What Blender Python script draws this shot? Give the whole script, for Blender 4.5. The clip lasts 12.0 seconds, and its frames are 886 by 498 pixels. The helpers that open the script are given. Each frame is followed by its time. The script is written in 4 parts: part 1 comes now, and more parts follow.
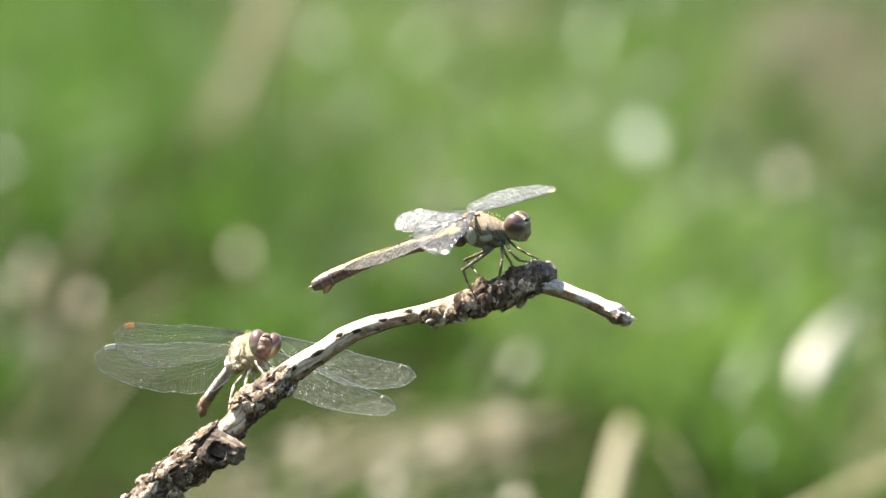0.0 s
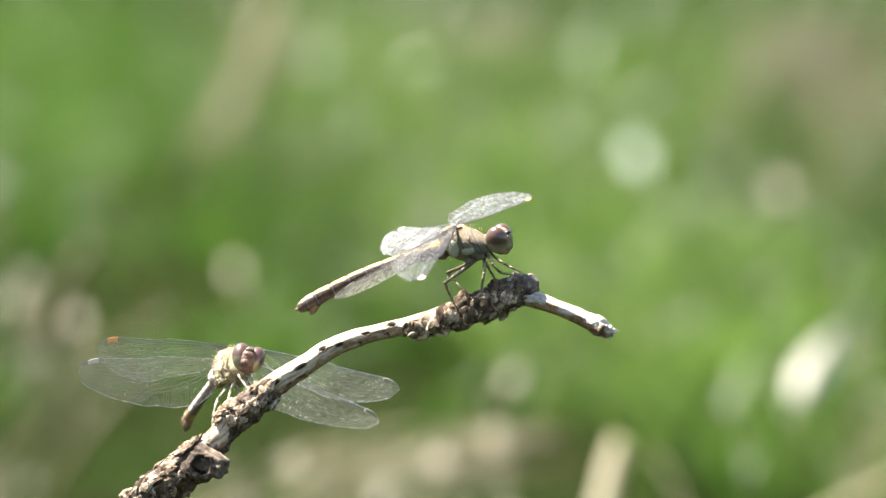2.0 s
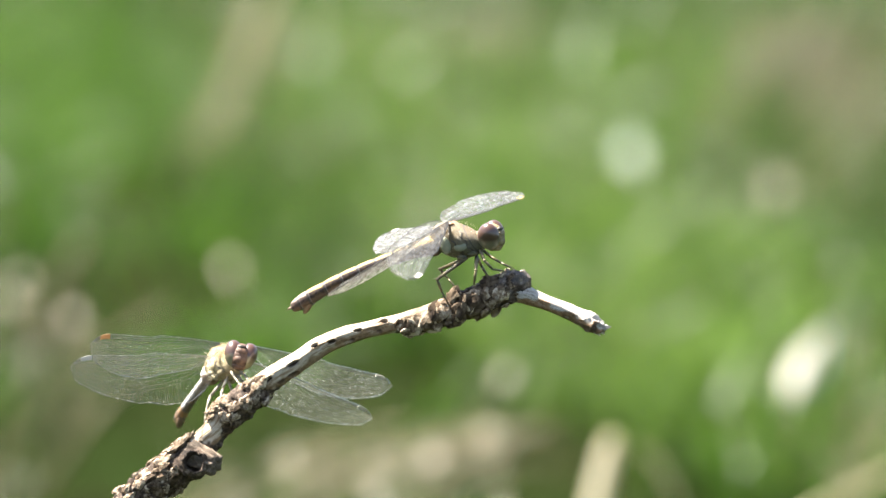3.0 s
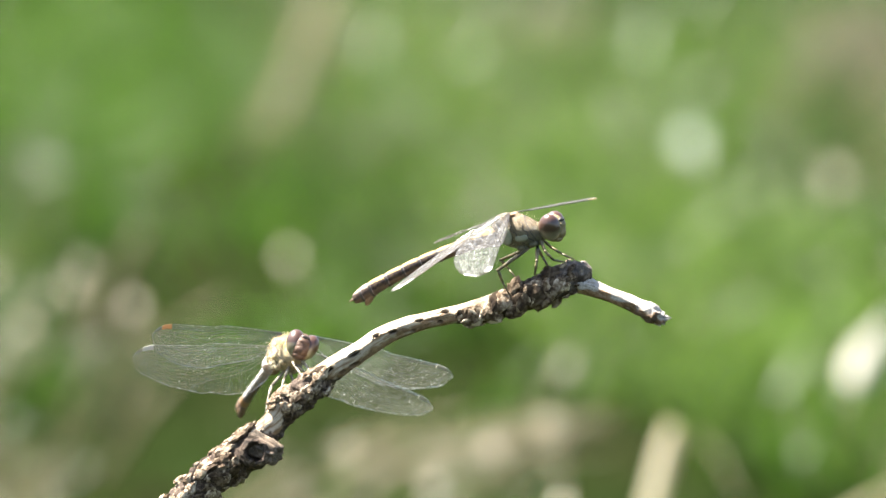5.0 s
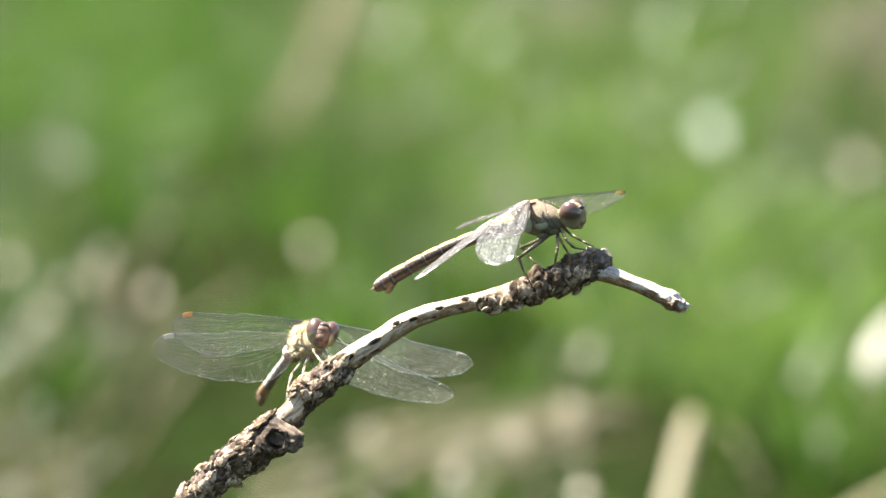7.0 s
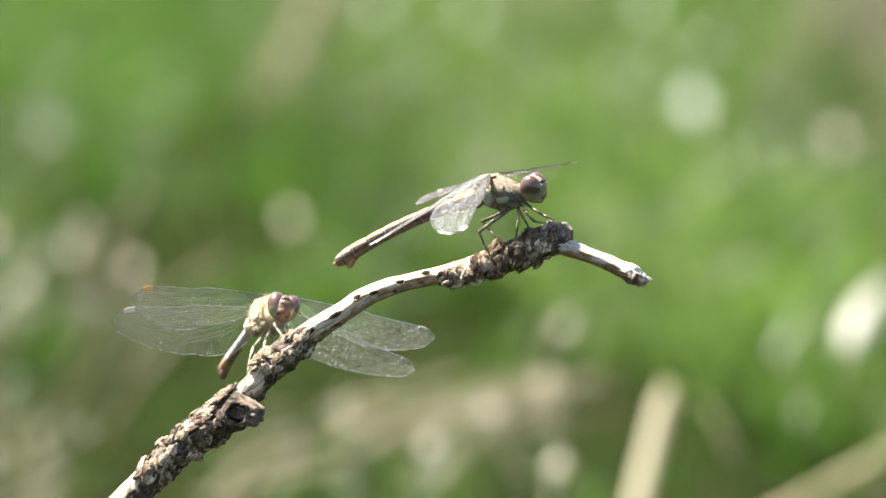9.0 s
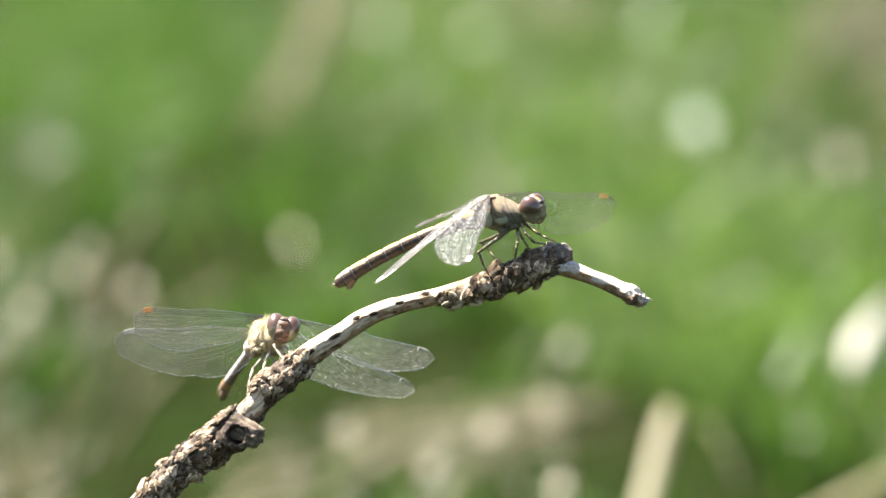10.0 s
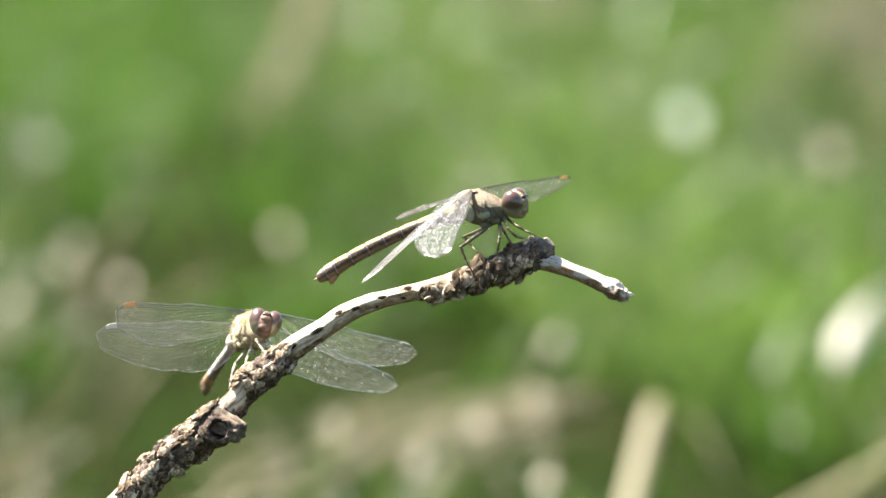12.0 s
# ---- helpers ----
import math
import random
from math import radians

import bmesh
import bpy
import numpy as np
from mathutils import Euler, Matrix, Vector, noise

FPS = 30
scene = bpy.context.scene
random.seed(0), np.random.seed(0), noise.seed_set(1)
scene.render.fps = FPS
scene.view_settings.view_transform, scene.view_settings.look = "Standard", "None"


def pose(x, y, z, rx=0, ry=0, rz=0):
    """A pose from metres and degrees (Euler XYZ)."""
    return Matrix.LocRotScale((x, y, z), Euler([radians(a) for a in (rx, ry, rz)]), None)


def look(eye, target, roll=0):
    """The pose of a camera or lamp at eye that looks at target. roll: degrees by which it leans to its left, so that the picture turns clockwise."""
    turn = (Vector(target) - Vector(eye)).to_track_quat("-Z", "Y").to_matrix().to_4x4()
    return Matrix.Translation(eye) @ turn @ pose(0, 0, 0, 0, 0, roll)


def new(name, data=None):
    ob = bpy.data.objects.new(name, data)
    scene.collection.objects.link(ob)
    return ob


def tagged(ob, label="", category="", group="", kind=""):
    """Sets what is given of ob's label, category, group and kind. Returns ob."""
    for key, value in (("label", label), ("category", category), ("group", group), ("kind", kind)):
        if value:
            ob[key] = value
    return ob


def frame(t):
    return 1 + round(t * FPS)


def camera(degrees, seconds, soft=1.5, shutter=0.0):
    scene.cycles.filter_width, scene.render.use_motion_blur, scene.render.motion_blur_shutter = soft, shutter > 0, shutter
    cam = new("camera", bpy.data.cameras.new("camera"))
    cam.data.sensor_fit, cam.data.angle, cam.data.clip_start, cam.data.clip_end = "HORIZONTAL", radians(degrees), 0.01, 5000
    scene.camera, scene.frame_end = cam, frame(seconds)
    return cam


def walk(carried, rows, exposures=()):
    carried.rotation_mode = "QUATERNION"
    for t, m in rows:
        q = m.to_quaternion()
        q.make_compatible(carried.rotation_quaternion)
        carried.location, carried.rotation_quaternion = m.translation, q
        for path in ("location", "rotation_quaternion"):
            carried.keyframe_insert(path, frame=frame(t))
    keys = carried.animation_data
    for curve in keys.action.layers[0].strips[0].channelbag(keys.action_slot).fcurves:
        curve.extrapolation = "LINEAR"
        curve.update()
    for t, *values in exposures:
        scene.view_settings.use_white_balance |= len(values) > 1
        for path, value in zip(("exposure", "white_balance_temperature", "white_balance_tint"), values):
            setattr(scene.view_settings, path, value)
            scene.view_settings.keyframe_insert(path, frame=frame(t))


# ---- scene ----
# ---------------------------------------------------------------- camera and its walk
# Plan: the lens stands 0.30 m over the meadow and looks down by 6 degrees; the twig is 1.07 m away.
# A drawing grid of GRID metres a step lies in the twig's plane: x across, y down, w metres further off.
DIST, TILT, GRID = 1.07, radians(6.0), 9.543e-5
EYE = Vector((0.0, 0.0, 0.30))
RIGHT = Vector((1, 0, 0))
AHEAD = Vector((0, math.cos(TILT), -math.sin(TILT)))
UP = Vector((0, math.sin(TILT), math.cos(TILT)))
MID = EYE + AHEAD * DIST


def spot(x, y, w=0.0):
    s = GRID * (1 + w / DIST)
    return MID + RIGHT * ((x - 784) * s) - UP * ((y - 441) * s) + AHEAD * w


def view(t, sx, sy, ax, ay, lean):
    """Camera row: aim shifted by grid steps sx, sy; stand shifted by ax, ay eighths of a millimetre; lean in degrees."""
    eye = EYE + RIGHT * (ax * 1.3e-4) - UP * (ay * 1.3e-4) - AHEAD * (0.00125 * min(t, 5))
    return t, look(eye, MID - RIGHT * (sx * GRID) + UP * (sy * GRID), -lean)


cam = camera(8.0, 12.0, soft=1.5)
cam.data.dof.use_dof = True
cam.data.dof.focus_distance = DIST + 0.004
cam.data.dof.aperture_fstop = 16.5
EXPOSURE = 2.62
walk(cam, [view(*r) for r in (
    (0.0, 0, 0, 0, 0, 0), (0.2, 25, 8, 3, 4, 0.10), (0.5, 23, 25.5, 6, 8, 0.22), (0.75, -12, 35.5, 5, 8, 0.13), (1.0, -35, 37.5, 5, 7, 0.08),
    (1.25, -37, 33, 9, 8, 0.18), (1.5, -27, 26, 14.5, 9, 0.26), (2.0, -31.6, 23, 25, 10, 0.25), (2.5, -55, 14.5, 30.5, 13, 0.28),
    (2.7, -55.3, 16.7, 31, 13, 0.31), (4.3, 20, 16.5, 31, 13, 0.49), (4.5, 31, 17.5, 31.5, 13, 0.45), (5.0, 63, 1, 28, 10, 0.32), (5.5, 65.5, -31.5, 37, 8, 0.52),
    (6.0, 88, -12, 46, 8, 0.46), (6.5, 119.5, -1, 36, 9, 0.25), (7.0, 99.5, -20.8, 28.5, 10, 0.39), (7.5, 69, -10, 27, 10, 0.27), (7.7, 55, -29, 28, 9, 0.40),
    (9.3, 30, -68, 79, 8, 0.41), (9.5, 36.2, -53, 81, 8, 0.46), (10.0, 28.7, -30.5, 80, 9, 0.49), (10.5, 11, -21, 77, 9, 0.53),
    (11.0, 16.6, -33.5, 77.5, 9, 0.54), (11.5, -20.6, -40.2, 95, 9, 0.74), (12.0, -2.9, -40.3, 92, 9, 0.48))],
     exposures=[(0, EXPOSURE, 6800, 10), (12, EXPOSURE, 6800, 10)])

# ---------------------------------------------------------------- light
SUN = Vector((-0.44, 0.18, 0.88)).normalized()
world = bpy.data.worlds.new("sky")
scene.world = world
world.use_nodes = True
wn = world.node_tree.nodes
sky = wn.new("ShaderNodeTexSky")
sky.sky_type, sky.sun_disc = "NISHITA", False
sky.sun_elevation = math.asin(SUN.z)
sky.sun_rotation = math.atan2(SUN.x, SUN.y)
world.node_tree.links.new(sky.outputs[0], wn["Background"].inputs[0])
wn["Background"].inputs[1].default_value = 0.05
sun = new("sun", bpy.data.lights.new("sun", "SUN"))
sun.data.energy, sun.data.angle, sun.data.color = 5.0, radians(0.53), (1.0, 0.965, 0.91)
sun.matrix_world = look(SUN * 20, (0, 0, 0))


# ---------------------------------------------------------------- materials
class Nodes:
    """Short hand for one material's nodes."""

    def __init__(self, name):
        self.mat = bpy.data.materials.new(name)
        self.mat.use_nodes = True
        self.tree = self.mat.node_tree
        self.bsdf = self.tree.nodes["Principled BSDF"]
        self.out = self.tree.nodes["Material Output"]

    def add(self, kind, **values):
        n = self.tree.nodes.new("ShaderNode" + kind)
        for k, v in values.items():
            n.inputs[k.replace("_", " ")].default_value = v
        return n

    def link(self, a, b):
        self.tree.links.new(a, b)

    def coords(self, scale=1000.0, which="Object"):
        c, m = self.add("TexCoord"), self.add("Mapping", Scale=(scale, scale, scale))
        self.link(c.outputs[which], m.inputs[0])
        return m.outputs[0]

    def noise(self, vec, scale, detail=4.0, rough=0.6):
        n = self.add("TexNoise", Scale=scale, Detail=detail, Roughness=rough)
        self.link(vec, n.inputs["Vector"])
        return n.outputs["Fac"]

    def ramp(self, fac, stops):
        n = self.add("ValToRGB")
        e = n.color_ramp.elements
        while len(e) < len(stops):
            e.new(0.5)
        for el, (p, c) in zip(e, stops):
            el.position, el.color = p, (*c, 1)
        self.link(fac, n.inputs[0])
        return n.outputs[0]

    def mix(self, fac, a, b, mode="MIX"):
        n = self.add("Mix")
        n.data_type, n.blend_type = "RGBA", mode
        for sock, v in ((n.inputs[0], fac), (n.inputs[6], a), (n.inputs[7], b)):
            if isinstance(v, bpy.types.NodeSocket):
                self.link(v, sock)
            else:
                sock.default_value = v if isinstance(v, float) else (*v, 1)
        return n.outputs[2]

    def math(self, op, a, b=0.0):
        n = self.add("Math")
        n.operation = op
        for sock, v in zip(n.inputs, (a, b)):
            if isinstance(v, bpy.types.NodeSocket):
                self.link(v, sock)
            else:
                sock.default_value = v
        return n.outputs[0]

    def bump(self, height, strength, distance):
        n = self.add("Bump", Strength=strength, Distance=distance)
        self.link(height, n.inputs["Height"])
        self.link(n.outputs[0], self.bsdf.inputs["Normal"])

    def finish(self, colour, rough=0.6, spec=0.5):
        if isinstance(colour, bpy.types.NodeSocket):
            self.link(colour, self.bsdf.inputs["Base Color"])
        else:
            self.bsdf.inputs["Base Color"].default_value = (*colour, 1)
        if isinstance(rough, bpy.types.NodeSocket):
            self.link(rough, self.bsdf.inputs["Roughness"])
        else:
            self.bsdf.inputs["Roughness"].default_value = rough
        self.bsdf.inputs["Specular IOR Level"].default_value = spec
        return self.mat

    def attribute(self, name):
        n = self.add("Attribute")
        n.attribute_name = name
        return n.outputs["Fac"]

    def axis(self, vec, i):
        n = self.add("SeparateXYZ")
        self.link(vec, n.inputs[0])
        return n.outputs[i]

    def island(self):
        return self.add("NewGeometry").outputs["Random Per Island"]

    def object_random(self):
        return self.add("ObjectInfo").outputs["Random"]


def wood_material():
    """Twig: silvery bare wood, brown rough bark where the attribute bark is 1, pits coloured dark."""
    n = Nodes("twig_wood")
    v = n.coords()
    coarse, fine = n.noise(v, 0.35, 5), n.noise(v, 2.6, 6, 0.7)
    bare = n.ramp(coarse, [(0.25, (0.44, 0.33, 0.22)), (0.5, (0.66, 0.56, 0.43)), (0.75, (0.78, 0.72, 0.62))])
    grain = n.add("CombineXYZ")
    n.link(n.math("MULTIPLY", n.attribute("run"), 0.22), grain.inputs[0])
    n.link(n.math("MULTIPLY", n.attribute("across"), 3.2), grain.inputs[1])
    n.link(n.math("MULTIPLY", n.attribute("deep"), 3.2), grain.inputs[2])
    streak = n.noise(grain.outputs[0], 1.6, 6, 0.7)
    bare = n.mix(n.ramp(streak, [(0.40, (1, 1, 1)), (0.53, (0, 0, 0))]), bare, (0.23, 0.135, 0.068))
    bare = n.mix(n.math("MULTIPLY", fine, 0.4), bare, (0.34, 0.215, 0.115))
    bark = n.ramp(n.noise(v, 0.9, 6, 0.75), [(0.36, (0.018, 0.012, 0.008)), (0.52, (0.085, 0.055, 0.037)), (0.68, (0.34, 0.26, 0.19))])
    # brown rind streaks; the same colour also paints the twig's shaded underside
    rind_shade = n.ramp(n.math("MULTIPLY", n.math("ADD", coarse, fine), 0.5), [(0.38, (0.10, 0.055, 0.026)), (0.52, (0.29, 0.175, 0.088)), (0.66, (0.46, 0.32, 0.19))])
    bare = n.mix(n.attribute("rind_shade"), bare, rind_shade)
    col = n.mix(n.attribute("bark"), bare, bark)
    col = n.mix(n.math("MULTIPLY", n.attribute("grey"), n.math("SUBTRACT", 1.0, n.attribute("rind_shade"))), col, n.ramp(n.math("MULTIPLY", n.math("ADD", fine, streak), 0.5), [(0.36, (0.17, 0.15, 0.13)), (0.56, (0.64, 0.60, 0.56))]))
    col = n.mix(n.attribute("pit"), col, (0.055, 0.036, 0.024))
    n.bump(n.math("ADD", n.math("ADD", fine, streak), n.noise(v, 7.0, 4)), 0.6, 0.0003)
    return n.finish(col, 0.72, 0.3)


def bark_material():
    n = Nodes("bark_flake")
    v = n.coords()
    f = n.noise(v, 0.75, 5, 0.62)
    col = n.ramp(f, [(0.35, (0.045, 0.030, 0.019)), (0.45, (0.25, 0.17, 0.105)), (0.56, (0.72, 0.60, 0.45))])
    col = n.mix(n.math("MULTIPLY", n.object_random(), 0.6), col, n.ramp(f, [(0.3, (0.028, 0.017, 0.010)), (0.7, (0.24, 0.155, 0.092))]))
    old = n.ramp(n.math("FRACT", n.math("MULTIPLY", n.object_random(), 7.0)), [(0.0, (0.26, 0.23, 0.20)), (0.34, (0.42, 0.38, 0.34)), (0.52, (1, 1, 1))])
    col = n.mix(1.0, col, old, "MULTIPLY")
    n.bump(n.math("ADD", f, n.math("MULTIPLY", n.noise(v, 3.0, 5, 0.7), 0.6)), 0.8, 0.0004)
    return n.finish(col, 0.8, 0.25)


def eye_material():
    n = Nodes("compound_eye")
    v = n.coords()
    z = n.axis(v, 2)
    t = n.math("ADD", n.math("MULTIPLY", z, 0.2), n.math("ADD", n.math("MULTIPLY", n.noise(v, 1.2), 0.12), 0.42))
    col = n.ramp(t, [(0.2, (0.21, 0.20, 0.12)), (0.40, (0.15, 0.13, 0.08)), (0.52, (0.062, 0.031, 0.020)), (0.9, (0.085, 0.040, 0.026))])
    n.bump(n.noise(v, 22.0, 1), 0.12, 0.00004)
    n.bsdf.inputs["Coat Weight"].default_value, n.bsdf.inputs["Coat Roughness"].default_value = 0.7, 0.12
    return n.finish(col, 0.34, 0.5)


def face_material(name, a, b):
    n = Nodes(name)
    v = n.coords()
    col = n.ramp(n.noise(v, 1.1, 5), [(0.3, a), (0.7, b)])
    n.bump(n.noise(v, 5.0, 4), 0.5, 0.0002)
    return n.finish(col, 0.45, 0.4)


def thorax_material(name, side, top, seam_strength):
    n = Nodes(name)
    v = n.coords()
    z = n.axis(v, 2)
    blotch = n.noise(v, 0.55, 4)
    t = n.math("ADD", n.math("MULTIPLY", z, 0.11), n.math("ADD", n.math("MULTIPLY", blotch, 0.3), 0.33))
    col = n.ramp(t, [(0.3, side), (0.52, tuple((a + b) / 2 for a, b in zip(side, top))), (0.62, top)])
    x = n.axis(v, 0)
    seam = n.math("ABSOLUTE", n.math("SINE", n.math("ADD", n.math("MULTIPLY", x, 1.25), n.math("MULTIPLY", z, 0.55))))
    seam = n.math("LESS_THAN", n.math("ADD", seam, n.math("MULTIPLY", n.noise(v, 1.5), 0.16)), 0.22)
    col = n.mix(n.math("MULTIPLY", seam, seam_strength), col, (0.03, 0.025, 0.02))
    col = n.mix(n.ramp(n.noise(v, 2.4, 6, 0.75), [(0.42, (seam_strength * 0.8,) * 3), (0.6, (0, 0, 0))]), col, (0.045, 0.04, 0.028))
    n.bump(n.noise(v, 3.0, 5, 0.7), 0.8, 0.0004)
    return n.finish(col, 0.38, 0.5)


def abdomen_material(name, top, side, dark, low=0.5):
    n = Nodes(name)
    v = n.coords()
    z = n.axis(v, 2)
    wob = n.math("ADD", z, n.math("MULTIPLY", n.math("SUBTRACT", n.noise(v, 0.9, 4), 0.5), 0.5))
    t = n.math("ADD", n.math("MULTIPLY", wob, 0.3), low)
    col = n.ramp(t, [(0.18, side), (0.36, side), (0.44, dark), (0.70, dark), (0.77, top), (1.0, top)])
    col = n.mix(n.ramp(n.noise(v, 1.4, 5, 0.7), [(0.44, (0.3, 0.3, 0.3)), (0.58, (0, 0, 0))]), col, tuple(0.35 * a + 0.65 * b for a, b in zip(top, dark)))
    n.bump(n.noise(v, 6.0, 4), 0.4, 0.0001)
    return n.finish(col, 0.5, 0.15)


def membrane_material(name, haze, glitter):
    """Clear film, domed cell by cell, so that it glitters in patches where the sun catches it; glint dots and sun haze
    are also painted in.
    """
    n = Nodes(name)
    v = n.coords()
    clear = n.add("BsdfTransparent", Color=(0.95, 0.95, 0.93, 1))
    pale = n.add("BsdfTranslucent", Color=(0.75, 0.76, 0.72, 1))
    gloss = n.add("BsdfGlossy", Color=(0.95, 0.95, 0.97, 1), Roughness=0.42)
    cell = n.add("TexVoronoi", Scale=2.4)
    n.link(v, cell.inputs["Vector"])
    bump = n.add("Bump", Strength=0.45, Distance=0.0004)
    n.link(n.math("ADD", cell.outputs["Distance"], n.math("MULTIPLY", n.noise(v, 0.5, 3, 0.7), 1.6)), bump.inputs["Height"])
    for s in (pale, gloss):
        n.link(bump.outputs[0], s.inputs["Normal"])
    weight = n.add("LayerWeight", Blend=0.25)
    # pale dots painted on the film as sparkles of sun
    glint_dots = n.add("TexVoronoi", Scale=2.5)
    n.link(v, glint_dots.inputs["Vector"])
    lit = n.math("GREATER_THAN", n.axis(glint_dots.outputs["Color"], 0), 1.0 - glitter)
    spots = n.math("MULTIPLY", n.math("MULTIPLY", n.math("LESS_THAN", glint_dots.outputs["Distance"], n.math("MULTIPLY", n.noise(v, 1.7, 2), 0.36)), lit), 0.62)
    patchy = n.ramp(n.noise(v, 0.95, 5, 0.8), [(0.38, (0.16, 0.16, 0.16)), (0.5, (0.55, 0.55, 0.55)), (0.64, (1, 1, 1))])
    m1, m2 = n.add("MixShader"), n.add("MixShader")
    film, m0 = n.add("BsdfDiffuse", Color=(0.78, 0.78, 0.76, 1)), n.add("MixShader", Fac=0.5)
    n.link(bump.outputs[0], film.inputs["Normal"])
    n.link(pale.outputs[0], m0.inputs[1])
    n.link(film.outputs[0], m0.inputs[2])
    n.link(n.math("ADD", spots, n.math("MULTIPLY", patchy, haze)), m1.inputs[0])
    n.link(clear.outputs[0], m1.inputs[1])
    n.link(m0.outputs[0], m1.inputs[2])
    n.link(n.math("MULTIPLY", n.math("ADD", n.math("MULTIPLY", weight.outputs["Fresnel"], 0.3), 0.045), patchy), m2.inputs[0])
    n.link(m1.outputs[0], m2.inputs[1])
    n.link(gloss.outputs[0], m2.inputs[2])
    n.link(m2.outputs[0], n.out.inputs[0])
    return n.mat


def plain_material(name, a, b, scale, rough=0.5, spec=0.5):
    n = Nodes(name)
    v = n.coords()
    f = n.noise(v, scale, 4)
    n.bump(f, 0.3, 0.0001)
    return n.finish(n.ramp(f, [(0.3, a), (0.7, b)]), rough, spec)


def blade_material(name, stops, through_colour, glow=0.45, spec=0.4, rough=0.45):
    """Grass: colour varies blade by blade and in drifts over the meadow; sunlight passes through."""
    n = Nodes(name)
    drift = n.noise(n.coords(1.0), 5.0, 3)
    t = n.math("ADD", n.math("MULTIPLY", n.island(), 0.55), n.math("MULTIPLY", drift, 0.55))
    col = n.ramp(t, stops)
    n.finish(col, rough, spec)
    lucent = n.add("BsdfTranslucent")
    n.link(n.mix(0.5, col, through_colour), lucent.inputs[0])
    m = n.add("MixShader")
    m.inputs[0].default_value = glow
    n.link(n.bsdf.outputs[0], m.inputs[1])
    n.link(lucent.outputs[0], m.inputs[2])
    n.link(m.outputs[0], n.out.inputs[0])
    return n.mat


def soil_material():
    n = Nodes("meadow_soil")
    v = n.coords(1.0)
    big, small = n.noise(v, 3.0, 6), n.noise(v, 40.0, 6, 0.7)
    # soil kept very dark: the shade between grass blades is in its colour
    litter = n.ramp(small, [(0.3, (0.005, 0.006, 0.0025)), (0.55, (0.011, 0.012, 0.005)), (0.75, (0.035, 0.034, 0.016))])
    green = n.ramp(small, [(0.3, (0.005, 0.009, 0.0025)), (0.7, (0.014, 0.022, 0.006))])
    col = n.mix(n.ramp(big, [(0.42, (0, 0, 0)), (0.58, (1, 1, 1))]), litter, green)
    n.bump(small, 0.6, 0.01)
    return n.finish(col, 1.0, 0.0)


WOOD, BARK = wood_material(), bark_material()
EYE_MAT = eye_material()
FACE_OLIVE = face_material("olive_face", (0.12, 0.095, 0.045), (0.33, 0.25, 0.125))
FACE_RUST = face_material("rusty_face", (0.058, 0.032, 0.02), (0.18, 0.10, 0.064))
THORAX_OLIVE = thorax_material("olive_thorax", (0.145, 0.135, 0.075), (0.205, 0.14, 0.06), 0.75)
PLATE_OLIVE = face_material("pale_olive_plate", (0.17, 0.18, 0.115), (0.26, 0.26, 0.18))
THORAX_GOLD = thorax_material("golden_thorax", (0.42, 0.34, 0.20), (0.44, 0.31, 0.14), 0.3)
ABDOMEN_OCHRE = abdomen_material("ochre_abdomen", (0.45, 0.30, 0.11), (0.075, 0.055, 0.05), (0.022, 0.016, 0.018))
ABDOMEN_PALE = abdomen_material("pale_abdomen", (0.66, 0.62, 0.60), (0.32, 0.21, 0.14), (0.15, 0.095, 0.06), 0.9)
ABDOMEN_TIP = abdomen_material("greyish_tail", (0.34, 0.27, 0.21), (0.11, 0.07, 0.046), (0.04, 0.025, 0.02))
RUST = plain_material("rust_chitin", (0.22, 0.11, 0.05), (0.42, 0.25, 0.13), 1.0, 0.4)
TAIL_BROWN = plain_material("brown_chitin", (0.07, 0.042, 0.024), (0.24, 0.15, 0.085), 1.0, 0.4)
DARK_RIM = plain_material("dark_chitin", (0.015, 0.012, 0.01), (0.05, 0.038, 0.028), 2.0, 0.4)
LEG_DARK = plain_material("dark_leg", (0.025, 0.02, 0.015), (0.30, 0.24, 0.12), 0.55, 0.4)
LEG_PALE = plain_material("pale_leg", (0.12, 0.10, 0.07), (0.42, 0.37, 0.29), 0.8, 0.4)
HAIR = blade_material("golden_hair", [(0.2, (0.74, 0.65, 0.42)), (0.8, (0.90, 0.85, 0.68))], (0.9, 0.83, 0.62), 0.5)
MEMBRANE = membrane_material("wing_membrane", 0.045, 0.08)
MEMBRANE_CLEAR = membrane_material("clear_wing_membrane", 0.055, 0.09)
# near wings' whiter copy: sunlight on the film painted as pale haze
MEMBRANE_SUN_HAZE = membrane_material("sun_haze_wing_membrane", 0.21, 0.16)
# copy with more painted glints, for wings that catch more sun
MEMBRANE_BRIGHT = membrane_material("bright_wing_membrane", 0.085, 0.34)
JOINT = plain_material("pale_joint", (0.045, 0.034, 0.03), (0.20, 0.16, 0.14), 1.2, 0.4)
# same wing spot made pale: the effect of light put into its colour
STIGMA_SUNWASHED = plain_material("sunwashed_stigma", (0.55, 0.50, 0.42), (0.68, 0.63, 0.55), 1.5, 0.35)
VEIN = plain_material("wing_vein", (0.027, 0.0216, 0.0156), (0.09, 0.075, 0.054), 0.4, 0.3, 0.7)
# facing dragonfly: sun shine on margins and veins put into pale colours
RIM_PALE = plain_material("pale_wing_margin", (0.10, 0.095, 0.08), (0.48, 0.46, 0.42), 1.3, 0.25, 0.9)
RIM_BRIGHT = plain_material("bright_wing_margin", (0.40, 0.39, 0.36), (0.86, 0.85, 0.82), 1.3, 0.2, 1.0)
